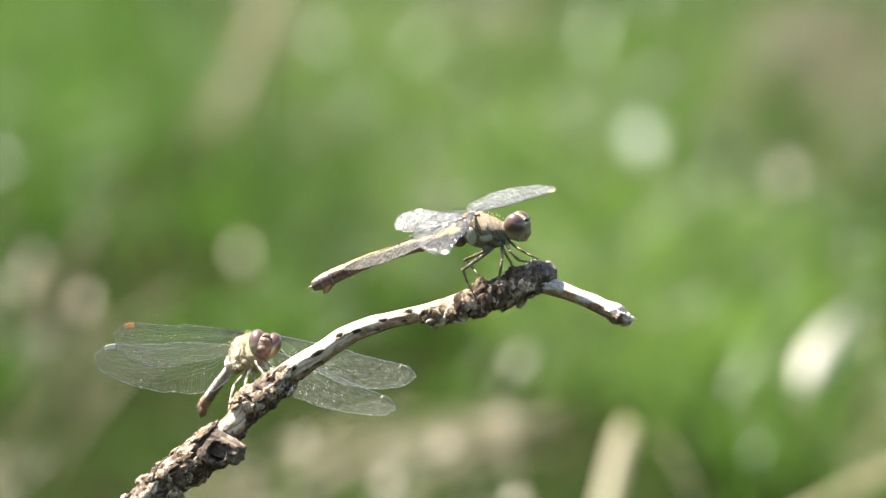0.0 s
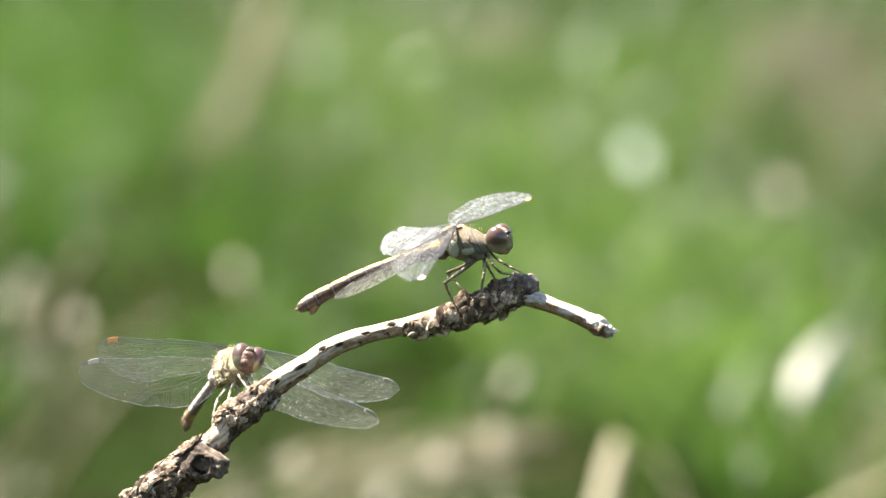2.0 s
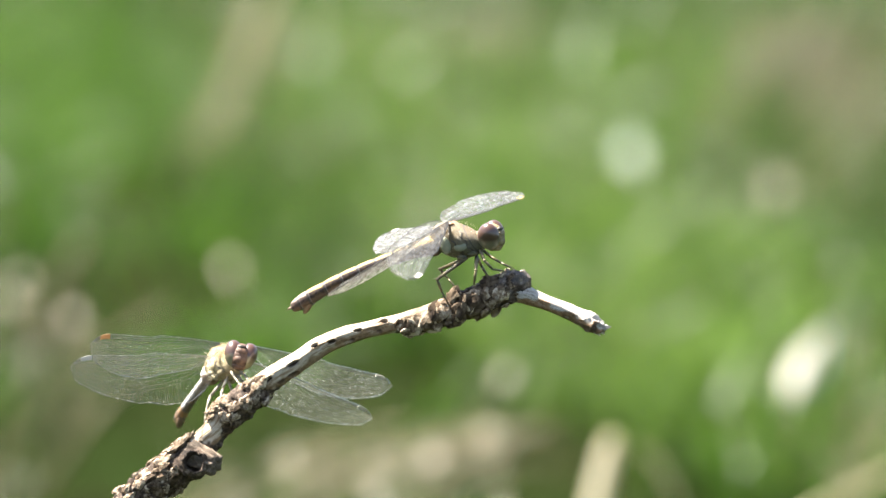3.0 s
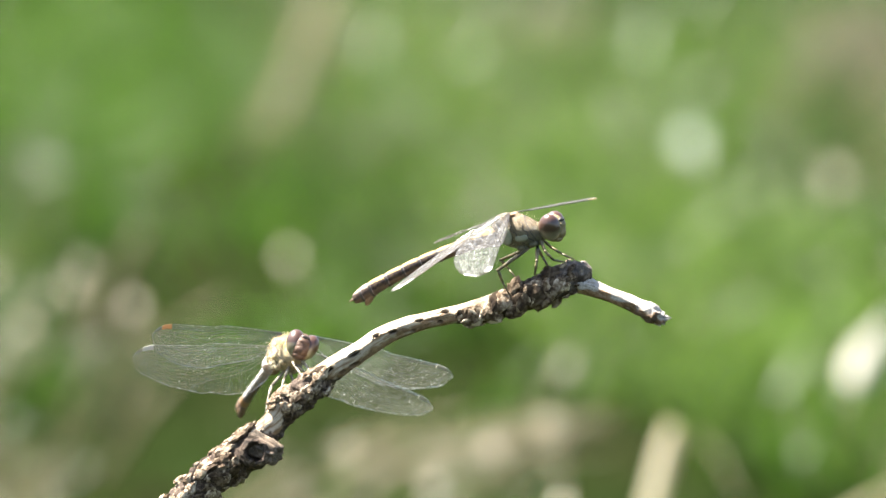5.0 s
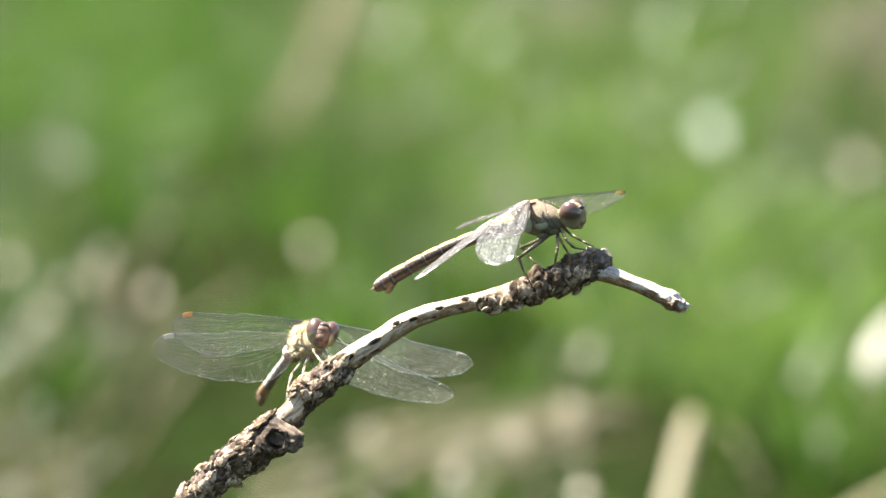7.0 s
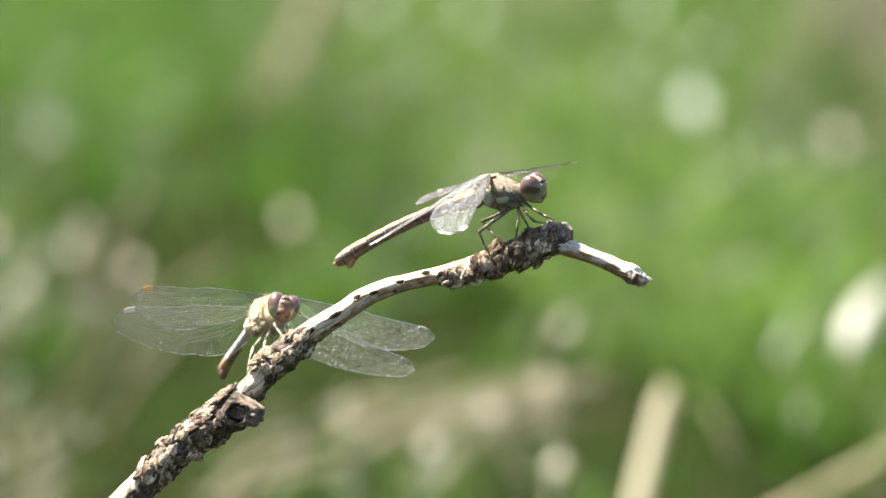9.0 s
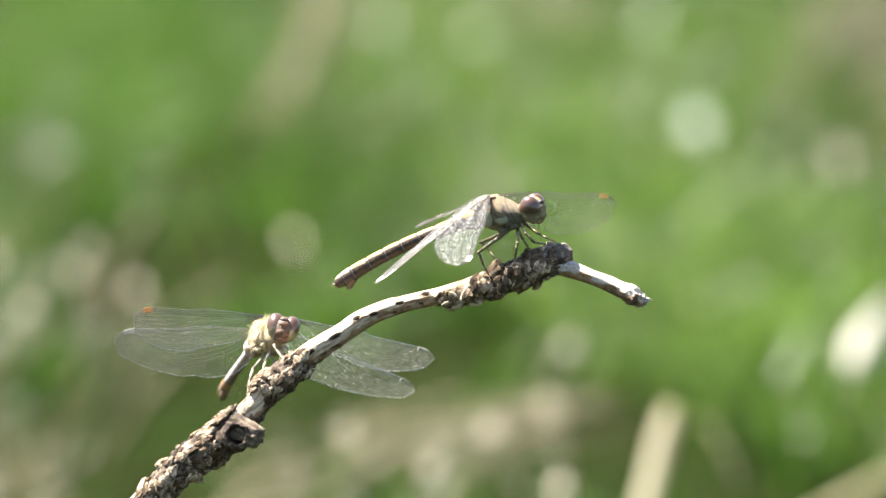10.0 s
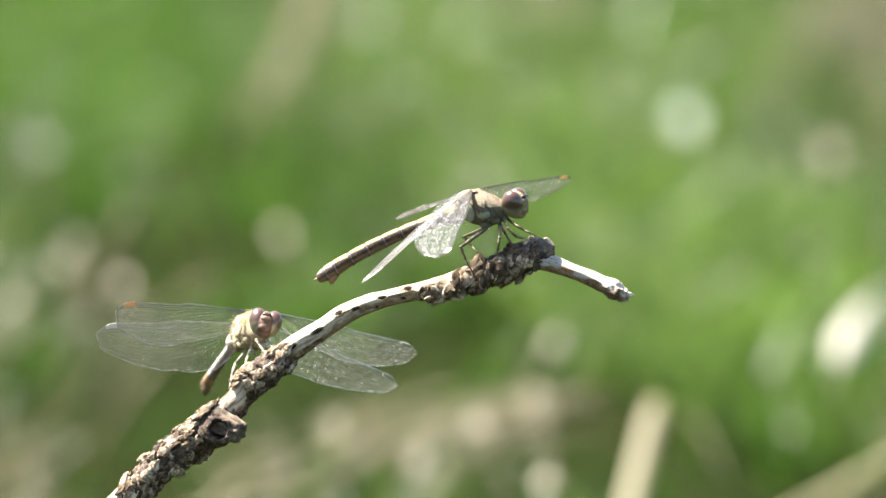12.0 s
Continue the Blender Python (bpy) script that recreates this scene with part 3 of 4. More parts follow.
def wing(name, parent, hind, side, length, film, stigma, vein, label, place, fine=0.033, rim=None, front=1.0):
    rnd = random.Random(11 + hind * 2 + side)
    at = wing_surface(hind, side, length, rim is not None)
    ns, nc = 64, 22
    verts = [at(i / ns, j / nc) for i in range(ns + 1) for j in range(nc + 1)]
    faces = [(i * (nc + 1) + j, i * (nc + 1) + j + 1, (i + 1) * (nc + 1) + j + 1, (i + 1) * (nc + 1) + j) for i in range(ns) for j in range(nc)]
    ob = part(name, mesh_of(name, verts, faces, film), parent, label, place)
    # veins: the front ribs stout, a fan of fine ones, and the cross veins that make the cells
    pieces, edge, steps, count = [], [], 40, 10
    radii = [0.085, 0.05, 0.06, 0.04, 0.04, 0.038, 0.038, 0.035, 0.035, 0.035, 0.05]

    def run(k, t):
        # share of the chord at which vein k runs: bunched at the root, fanned out towards the hind edge
        if k in (0, count):
            return k / count
        share = (0.0, 0.045, 0.11, 0.21, 0.32, 0.43, 0.54, 0.65, 0.76, 0.88)[k]
        return share * (0.28 + 0.72 * min(t / 0.62, 1) ** 0.75) + 0.012 * math.sin(9 * t + 2.1 * k) * min(t * 4, 1)

    for k, r in enumerate(radii):
        end = 1.0 if k in (0, count) else 0.975
        pts = [at(end * i / steps, run(k, end * i / steps)) for i in range(steps + 1)]
        # random thicker bits of the hind margin shape its bright sun specks
        (edge if k in (0, count) else pieces).extend(prism(a, b, r * (2.0 if rim and k == count and rnd.random() < 0.16 else front if k == 0 else 1.0) * 1e-3) for a, b in zip(pts, pts[1:]))
    edge += [prism(at(0.998, k / 6), at(0.998, (k + 1) / 6), 0.05e-3) for k in range(6)]
    part("margin", mesh_of("margin", *merge(*edge), rim or vein, smooth=False), ob)
    for k in range(count):
        many = 24 if k < 2 else 44
        for i in range(1, many):
            if rnd.random() < 0.12:
                continue
            t = (i + rnd.uniform(-0.35, 0.35)) / many * 0.97
            pieces.append(prism(at(t, run(k, t)), at(min(max(t + rnd.uniform(-0.02, 0.02), 0), 1), run(k + 1, t)), fine * 1e-3))
    part("vein_net", mesh_of("vein_net", *merge(*pieces), vein, smooth=False), ob)
    # stigma: a small thickened cell by the front edge near the tip
    cells = []
    for z in (0.07e-3, -0.07e-3):
        for k in range(7):
            t = 0.858 + 0.072 * k / 6
            for c in (0.0, 0.135):
                cells.append(at(t, c) + Vector((0.05e-3 if c == 0 else 0, 0, z)))
    fs = []
    for k in range(6):
        a = 2 * k
        fs += [(a, a + 1, a + 3, a + 2), (a + 14, a + 16, a + 17, a + 15), (a, a + 2, a + 16, a + 14), (a + 1, a + 15, a + 17, a + 3)]
    fs += [(0, 14, 15, 1), (12, 13, 27, 26)]
    part("stigma", mesh_of("stigma", cells, fs, stigma, smooth=False), ob, "amber wing spot")
    return ob


def wing_place(body, base, tip, length, side, depth, twist):
    """A wing's pose in its dragonfly's space: base and tip on the drawing grid (base with its w in mm), depth 1 away or -1 towards;
    twist turns the front edge about the span, from 0 (towards the lens)."""
    b = spot(base[0], base[1], base[2] * 1e-3)
    du, dv = (tip[0] - base[0]) * GRID, -(tip[1] - base[1]) * GRID
    w = math.sqrt(max(length * length - du * du - dv * dv, 1e-8)) * depth
    f = 1 + (base[2] * 1e-3 + w) / DIST
    du += (tip[0] - 784) * GRID * (f - 1)
    dv -= (tip[1] - 441) * GRID * (f - 1)
    s = (RIGHT * du + UP * dv + AHEAD * w).normalized()
    e1 = (-AHEAD + s * AHEAD.dot(s)).normalized()
    e2 = (RIGHT * -dv + UP * du)
    e2 = (e2 - s * e2.dot(s) - e1 * e2.dot(e1)).normalized()
    x = e1 * math.cos(radians(twist)) + e2 * math.sin(radians(twist))
    y = s * side
    m = Matrix((x, y, x.cross(y))).transposed().to_4x4()
    return body.inverted() @ Matrix.Translation(b) @ m


def body_frame(origin, forward, up):
    x = (RIGHT * forward[0] + UP * forward[1] + AHEAD * forward[2]).normalized()
    z = RIGHT * up[0] + UP * up[1] + AHEAD * up[2]
    z = (z - x * z.dot(x)).normalized()
    return Matrix.Translation(origin) @ Matrix((x, z.cross(x), z)).transposed().to_4x4()


def hairs(radii, count, length, seed, test):
    rnd = random.Random(seed)
    verts, faces = [], []
    while count:
        d = Vector((rnd.gauss(0, 1), rnd.gauss(0, 1), rnd.gauss(0, 1))).normalized()
        if not test(d):
            continue
        count -= 1
        p = Vector([a * b for a, b in zip(d, radii)])
        tip = p + (d + Vector((rnd.gauss(-0.2, 0.3), rnd.gauss(0, 0.3), rnd.gauss(0, 0.3)))) * length * rnd.uniform(0.5, 1.2)
        s = d.orthogonal().normalized() * 0.035
        o = d.cross(s)
        k = len(verts)
        verts += [p * 0.97 + s, p * 0.97 - s * 0.5 + o * 0.8, p * 0.97 - s * 0.5 - o * 0.8, tip]
        faces += [(k, k + 1, k + 3), (k + 1, k + 2, k + 3), (k + 2, k, k + 3)]
    return [Vector(v) * 1e-3 for v in verts], faces


def head(parent, place, face_mat, label):
    """Head: face, brow and mouth on a small skull, and two great eyes that meet on top."""
    mm = 1e-3
    skull = part("head", mesh_of("head", *blob((2.05 * mm, 1.95 * mm, 2.35 * mm), 28, 20, at=(0.12 * mm, 0, -0.08 * mm)), face_mat), parent, label, place)
    for s in (1, -1):
        def bulge(p, s=s):
            return Vector((p.x * (1 - 0.08 * p.z / (2.5 * mm)), p.y, p.z))
        eye = part("eye", mesh_of("eye", *blob((2.0 * mm, 1.68 * mm, 2.42 * mm), 32, 22, bulge), EYE_MAT), skull, "large compound eye, red-brown above and olive below")
        eye.matrix_local = Matrix.Translation((-0.2 * mm, s * 1.08 * mm, 0.28 * mm)) @ Euler((radians(-s * 16), radians(8), radians(s * 10))).to_matrix().to_4x4()
    part("brow", mesh_of("brow", *blob((0.75 * mm, 1.15 * mm, 0.72 * mm), 22, 14, at=(1.5 * mm, 0, 0.62 * mm)), face_mat), skull)
    part("cheek", mesh_of("cheek", *blob((1.05 * mm, 1.3 * mm, 1.15 * mm), 22, 14, at=(1.2 * mm, 0, -0.72 * mm)), face_mat), skull)
    part("lip", mesh_of("lip", *blob((0.8 * mm, 1.15 * mm, 0.62 * mm), 22, 14, at=(0.85 * mm, 0, -1.78 * mm)), face_mat), skull)
    part("crown", mesh_of("crown", *blob((0.45 * mm, 0.85 * mm, 0.42 * mm), 16, 10, at=(1.5 * mm, 0, 1.42 * mm)), DARK_RIM), skull, "dark bump between the eyes")
    for s in (1, -1):
        pts = [Vector((1.9, s * 0.35, 1.35)), Vector((2.4, s * 0.6, 1.8)), Vector((2.7, s * 0.8, 2.5))]
        part("antenna", mesh_of("antenna", *tube([p * mm for p in pts], [0.05 * mm, 0.03 * mm, 0.015 * mm], 6), DARK_RIM), skull)
    return skull


def thorax(parent, mat, plate_mat, label, hair_count, seed):
    mm = 1e-3

    def shape(p):
        t = p.x / (4.4 * mm)
        lean = -1.6 * mm * (p.z / (3.3 * mm))
        ridge = 1 + 0.05 * math.sin(t * 9)
        return Vector((p.x + lean, p.y * (1.06 - 0.12 * t * t) * ridge, p.z * (1.0 - 0.10 * t) + 0.25 * mm * (1 - t * t)))
    body = part("thorax", mesh_of("thorax", *blob((4.4 * mm, 2.75 * mm, 3.25 * mm), 36, 26, shape), mat), parent, label)
    for s in (1, -1):
        for r, c in (((1.15, 0.35, 0.75), (0.9, 2.62, -0.9)), ((0.9, 0.3, 1.5), (-1.6, 2.6, -0.4))):
            part("side_plate", mesh_of("side_plate", *blob([v * mm for v in r], 16, 10, at=(c[0] * mm, s * c[1] * mm, c[2] * mm)), plate_mat), body, "paler raised side plate")
        for c in ((2.5, 1.5, -2.2), (0.6, 1.5, -2.7)):
            part("hip", mesh_of("hip", *blob((0.95 * mm, 0.6 * mm, 0.6 * mm), 14, 10, at=(c[0] * mm, s * c[1] * mm, c[2] * mm)), mat), body)
        for x, z in ((-0.7, 3.05), (-2.9, 2.75)):
            part("wing_joint", mesh_of("wing_joint", *blob((0.7 * mm, 0.65 * mm, 0.35 * mm), 14, 8, at=(x * mm, s * 1.2 * mm, z * mm)), RUST), body)
    for s in (1, -1):
        for x0, slope, lo, hi in ((-2.3, -0.5, -0.55, 0.5), (-0.3, -0.3, -0.75, 0.45), (1.7, 0.1, -0.75, 0.5)):
            pts = []
            for i in range(15):
                u = lo + (hi - lo) * i / 14
                x = x0 + slope * u + 0.25 * math.sin(i * 1.1)
                y = 2.75 * math.sqrt(max(1 - (x / 4.4) ** 2 - u * u, 0.02))
                pts.append(shape(Vector((x, s * y * 0.995, 3.25 * u)) * mm))
            part("seam", mesh_of("seam", *tube(pts, [0.05 * mm] + [0.10 * mm] * 13 + [0.04 * mm], 6), DARK_RIM), body)
    part("neck", mesh_of("neck", *tube([(3.2 * mm, 0, 0.1 * mm), (5.4 * mm, 0, 0.3 * mm)], [1.3 * mm, 0.8 * mm], 16), mat), body)
    part("hair", mesh_of("hair", *hairs((4.4, 2.75, 3.3), hair_count, 0.2 if hair_count < 1000 else 0.7, seed, lambda d: d.z > -0.75), HAIR, smooth=False), body, "fine pale hairs")
    return body


def abdomen(parent, mat, end_mat, last, ring_mat, place, length, arch, label, club=1.0):
    """Ten ringed segments along -x, arched a little; rims, end prongs and a flap at the tip."""
    mm = 1e-3
    base = part("abdomen", mesh_of("abdomen", *blob((1.5 * mm, 1.75 * mm, 1.8 * mm), 24, 14, at=(0, 0, 0)), mat), parent, label, place)
    ends = [0.0, 0.05, 0.13, 0.25, 0.375, 0.50, 0.62, 0.74, 0.86, 0.93, 0.985]
    radius = (1.75, 1.5, 1.2, 1.08, 1.06, 1.08, 1.1, 1.13, 1.24, 1.16, 0.8)

    def mid(t):
        return Vector((-length * t, 0, arch * math.sin(math.pi * min(t * 1.02, 1)))) * mm
    for k in range(10):
        a, b, ra, rb = ends[k], ends[k + 1], radius[k] * club, radius[k + 1] * club
        prof, segs, verts, faces = [], 24, [], []
        for i in range(11):
            t = i / 10
            swell = 1 + 0.05 * math.sin(math.pi * t) + 0.06 * smoothstep(0.86, 0.97, t) - 0.10 * smoothstep(0.97, 1.0, t) - 0.06 * smoothstep(0.05, 0, t)
            prof.append((a + (b - a) * t, (ra + (rb - ra) * t) * swell))
        for t, r in prof:
            c = mid(t) - mid((a + b) / 2)
            for j in range(segs):
                g = 2 * math.pi * j / segs
                keel = 1 + 0.10 * max(0, math.sin(g)) ** 6
                flat = 0.92 if math.sin(g) < 0 else 1.0
                verts.append(c + Vector((0, math.cos(g) * r * 0.95, math.sin(g) * r * keel * flat)) * mm)
        for i in range(10):
            for j in range(segs):
                q, q2 = i * segs + j, i * segs + (j + 1) % segs
                faces.append((q, q + segs, q2 + segs, q2))
        faces += [tuple(range(segs)), tuple(reversed(range(10 * segs, 11 * segs)))]
        part("segment", mesh_of("segment", verts, faces, end_mat if k > last else mat), base, "", Matrix.Translation(mid((a + b) / 2)))
        if 1 < k < 9:
            rim = []
            c = mid(b - 0.004)
            for dx, r in ((-0.22, rb * 1.03), (-0.1, rb * 1.09), (0.1, rb * 1.09), (0.22, rb * 1.02)):
                rim += [c + Vector((dx, math.cos(2 * math.pi * j / segs) * r * 0.95, math.sin(2 * math.pi * j / segs) * r)) * mm for j in range(segs)]
            fs = [(i * segs + j, i * segs + (j + 1) % segs, (i + 1) * segs + (j + 1) % segs, (i + 1) * segs + j) for i in range(3) for j in range(segs)]
            part("ring", mesh_of("ring", rim, fs, ring_mat), base)
            part("joint", mesh_of("joint", [Vector((c.x + 0.3 * mm + 0.35 * (v.x - c.x), v.y, v.z)) for v in rim], fs, JOINT), base, "pale joint line")
    tip = mid(0.985)
    for s in (1, -1):
        pts = [tip + Vector((0.2, s * 0.3, 0.1)) * mm, tip + Vector((-0.5, s * 0.36, 0.12)) * mm, tip + Vector((-0.95, s * 0.3, 0.05)) * mm]
        part("prong", mesh_of("prong", *tube(pts, [0.24 * mm, 0.2 * mm, 0.05 * mm], 8), TAIL_BROWN), base, "brown end prong")
    flap = mid(0.885) + Vector((0, 0, -1.0)) * mm
    part("flap", mesh_of("flap", *blob((1.35 * mm, 0.75 * mm, 0.78 * mm), 14, 10, lambda p: Vector((p.x, p.y, p.z + p.x * 0.6)), at=flap), TAIL_BROWN), base, "brown flap under the tail")
    return base


def leg(parent, body, name, pts, radii, mat, label=""):
    """Jointed leg through points on the drawing grid (w in mm), with spines along the shin."""
    inv = body.inverted()
    p = [inv @ spot(x, y, w * 1e-3) for x, y, w in pts]
    pieces = []
    for i in range(len(p) - 1):
        a, b = p[i], p[i + 1]
        r0, r1 = radii[i] * 1e-3, radii[i + 1] * 1e-3
        m = a.lerp(b, 0.4)
        pieces.append(tube([a, m, b], [r0 * 0.85, r0 * 1.05, r1], 8))
        pieces.append(blob((r1 * 1.15,) * 3, 8, 6, at=b))
        if i:
            d = (b - a).normalized()
            o = d.orthogonal().normalized()
            for k in range(5):
                q = a.lerp(b, 0.2 + 0.16 * k)
                t = o * math.cos(k * 2.4) + d.cross(o) * math.sin(k * 2.4)
                pieces.append(tube([q, q + (t + d * 0.7) * 0.5e-3], [0.05e-3, 0.015e-3], 4))
    part(name, mesh_of(name, *merge(*pieces), mat), parent, label)


FORE, HIND = 0.0275, 0.0262
KNOB = (973, 470)          # reference place on the twig's knob
FORE_BASE, HIND_BASE = (-133, -93), (-150, -86)


def twig_dragonfly():
    """The side-on dragonfly on the knob. Returns the thing, its frame, the wings by kind, and the abdomen."""
    frame_m = body_frame(spot(857, 410, 0.0), (math.cos(radians(15)), 0.10, -math.sin(radians(15))), (0.05, 1, -0.12))
    top = tagged(new("dragonfly"), "olive and ochre dragonfly perched on the twig's knob, wings drooped", "dragonfly", "dragonflies on the twig")
    top.matrix_world = frame_m
    inv = frame_m.inverted()
    thorax(top, THORAX_OLIVE, PLATE_OLIVE, "olive-brown thorax with dark seams", 110, 3)
    hp = inv @ spot(917, 403, -0.0018)
    head(top, Matrix.Translation(hp) @ Euler((radians(4), radians(6), radians(-6))).to_matrix().to_4x4(), FACE_OLIVE, "olive face and head")
    a, b = inv @ spot(812, 419, 0.001), inv @ spot(548, 509, 0.0075)
    x = (a - b).normalized()
    z = (Vector((0, 0, 1)) - x * x.z).normalized()
    rest = Matrix.Translation(a) @ Matrix((x, z.cross(x), z)).transposed().to_4x4()
    tail = abdomen(top, ABDOMEN_OCHRE, ABDOMEN_TIP, 7, DARK_RIM, rest, (a - b).length * 1000 - 0.2, 1.0, "ochre-backed abdomen with dark sides and rings")
    wings = {}
    for key, name, hind, side, label in (
            ("far_fore", "forewing", 0, 1, "clear forewing with an amber spot"), ("far_hind", "hindwing", 1, 1, "clear hindwing"),
            ("near_fore", "forewing", 0, -1, "sunlit drooping forewing"), ("near_hind", "hindwing", 1, -1, "sunlit hindwing beside the abdomen")):
        wings[key] = wing(name, top, hind, side, (HIND if hind else FORE) * 1000, MEMBRANE if key == "far_fore" else MEMBRANE_BRIGHT if side > 0 else MEMBRANE_SUN_HAZE, STIGMA if side > 0 and not hind else STIGMA_SUNWASHED, VEIN, label, None, 0.04)
    for name, pts, radii in (
            ("hind_leg", ((872, 440, -1.5), (819, 478, -4.5), (827, 500, -3.5), (843, 529, -2.2)), (0.33, 0.27, 0.17, 0.10)),
            ("hind_leg", ((872, 440, 2.0), (823, 460, 4.0), (838, 476, 3.5), (852, 494, 2.2)), (0.30, 0.25, 0.16, 0.10)),
            ("middle_leg", ((889, 436, -1.5), (888, 462, -3.8), (884, 488, -2.8)), (0.33, 0.25, 0.14)),
            ("middle_leg", ((889, 438, 1.5), (898, 455, 2.8), (908, 472, 2.0)), (0.3, 0.22, 0.14)),
            ("front_leg", ((893, 420, -1.3), (903, 445, -3.3), (918, 461, -3.0), (938, 464, -2.4)), (0.3, 0.26, 0.18, 0.1)),
            ("front_leg", ((898, 424, 1.0), (914, 438, 0.8), (932, 449, 0.6), (955, 460, 0.4)), (0.28, 0.24, 0.18, 0.1))):
        leg(top, frame_m, name, pts, radii, LEG_DARK, "thin dark leg with a yellow streak")
    return top, frame_m, wings, tail, rest


def facing_dragonfly():
    """The dragonfly that faces the lens, lower on the twig behind its bend. Returns its head and the head's place."""
    frame_m = body_frame(spot(441, 626, 0.013), (0.42, 0.16, -0.88), (0.16, 1, 0.2))
    top = tagged(new("dragonfly"), "golden-haired dragonfly with a rusty face, clear wings spread", "dragonfly", "dragonflies on the twig")
    top.matrix_world = frame_m
    inv = frame_m.inverted()
    thorax(top, THORAX_GOLD, THORAX_GOLD, "golden thorax with dense pale hair", 1500, 8)
    hp = inv @ spot(468, 613, 0.0068)
    face = head(top, Matrix.Translation(hp) @ Euler((radians(-3), radians(4), radians(-20))).to_matrix().to_4x4(), FACE_RUST, "rusty red face and head")
    a, b = inv @ spot(415, 645, 0.0165), inv @ spot(353, 728, 0.038)
    x = (a - b).normalized()
    z = (Vector((0, 0, 1)) - x * x.z).normalized()
    place = Matrix.Translation(a) @ Matrix((x, z.cross(x), z)).transposed().to_4x4()
    abdomen(top, ABDOMEN_PALE, RUST, 6, JOINT, place, (a - b).length * 1000 - 0.6, 0.4, "pale silvery abdomen with brown sides and a rusty tip", 0.8)
    for name, hind, side, base, tip, depth, twist, label in (
            ("forewing", 0, -1, (433, 588, 11), (210, 588, 0), -1, -82, "clear forewing with a rusty spot"),
            ("hindwing", 1, -1, (424, 612, 14), (171, 627, 0), -1, -80, "clear hindwing"),
            ("forewing", 0, 1, (492, 594, 12), (740, 667, 0), 1, 52, "clear forewing"),
            ("hindwing", 1, 1, (478, 618, 15), (705, 724, 0), 1, 48, "clear hindwing with bright rim")):
        n = (HIND if hind else FORE)
        wing(name, top, hind, side, n * 1000, MEMBRANE_BRIGHT if side > 0 else MEMBRANE_CLEAR, STIGMA_RUST if side < 0 and not hind else STIGMA_SUNWASHED, VEIN_PALE, label, wing_place(frame_m, base, tip, n, side, depth, twist), 0.02, RIM_BRIGHT if side > 0 else RIM_PALE, 0.8 if side > 0 else 0.6)
    for name, pts, radii in (
            ("front_leg", ((452, 640, 8), (458, 650, 6), (466, 661, 3)), (0.26, 0.2, 0.12)),
            ("front_leg", ((468, 638, 8), (476, 646, 6), (483, 657, 3)), (0.26, 0.2, 0.12)),
            ("middle_leg", ((447, 646, 10), (437, 668, 8), (433, 684, 3), (442, 690, 0)), (0.28, 0.22, 0.15, 0.1)),
            ("middle_leg", ((458, 644, 10), (470, 655, 8), (478, 664, 3)), (0.26, 0.2, 0.12)),
            ("hind_leg", ((440, 652, 12), (414, 683, 10), (408, 704, 6), (404, 728, 2)), (0.28, 0.24, 0.16, 0.1)),
            ("hind_leg", ((446, 655, 12), (452, 672, 10), (456, 688, 6)), (0.26, 0.2, 0.12))):
        leg(top, frame_m, name, pts, radii, LEG_PALE, "thin pale backlit leg")
    return face, hp


stem, stem_line = twig()
perched, perched_frame, perched_wings, perched_tail, tail_rest = twig_dragonfly()
facing_head, facing_neck = facing_dragonfly()


# ---------------------------------------------------------------- meadow
def blades(name, label, material, places, rnd, kind="stuff"):
    """Tapering bent blades; places are rows of x, y, height, lean, width."""
    verts, faces = [], []
    for x, y, h, lean, wide in places:
        a, turn = rnd.uniform(0, 2 * math.pi), rnd.uniform(0, 2 * math.pi)
        dx, dy = math.cos(a) * lean, math.sin(a) * lean
        sx, sy = math.cos(turn) * wide / 2, math.sin(turn) * wide / 2
        k = len(verts)
        for t, w in ((0.0, 1.0), (0.35, 0.95), (0.7, 0.65), (1.0, 0.05)):
            cx, cy, cz = x + dx * t * t, y + dy * t * t, h * t * (1 - 0.25 * lean / h * t if h > lean else 1) - 0.012
            verts += [(cx - sx * w, cy - sy * w, cz), (cx + sx * w, cy + sy * w, cz + 0.0006)]
        faces += [(k + 2 * i, k + 2 * i + 1, k + 2 * i + 3, k + 2 * i + 2) for i in range(3)]
    return tagged(new(name, mesh_of(name, verts, faces, material)), label, "grass", kind=kind)


def near_path(x, y):
    """Keeps tall growth out of the lens's view of the twig."""
    return 0.0 < y < 1.9 and abs(x) < 0.18


def on_meadow(x, y, z=0.0):
    """Place in metres, z above the ground, that lies behind a drawing-grid place."""
    d = (spot(x, y) - EYE).normalized()
    k = (z - EYE.z) / d.z
    return d.x * k, d.y * k, z


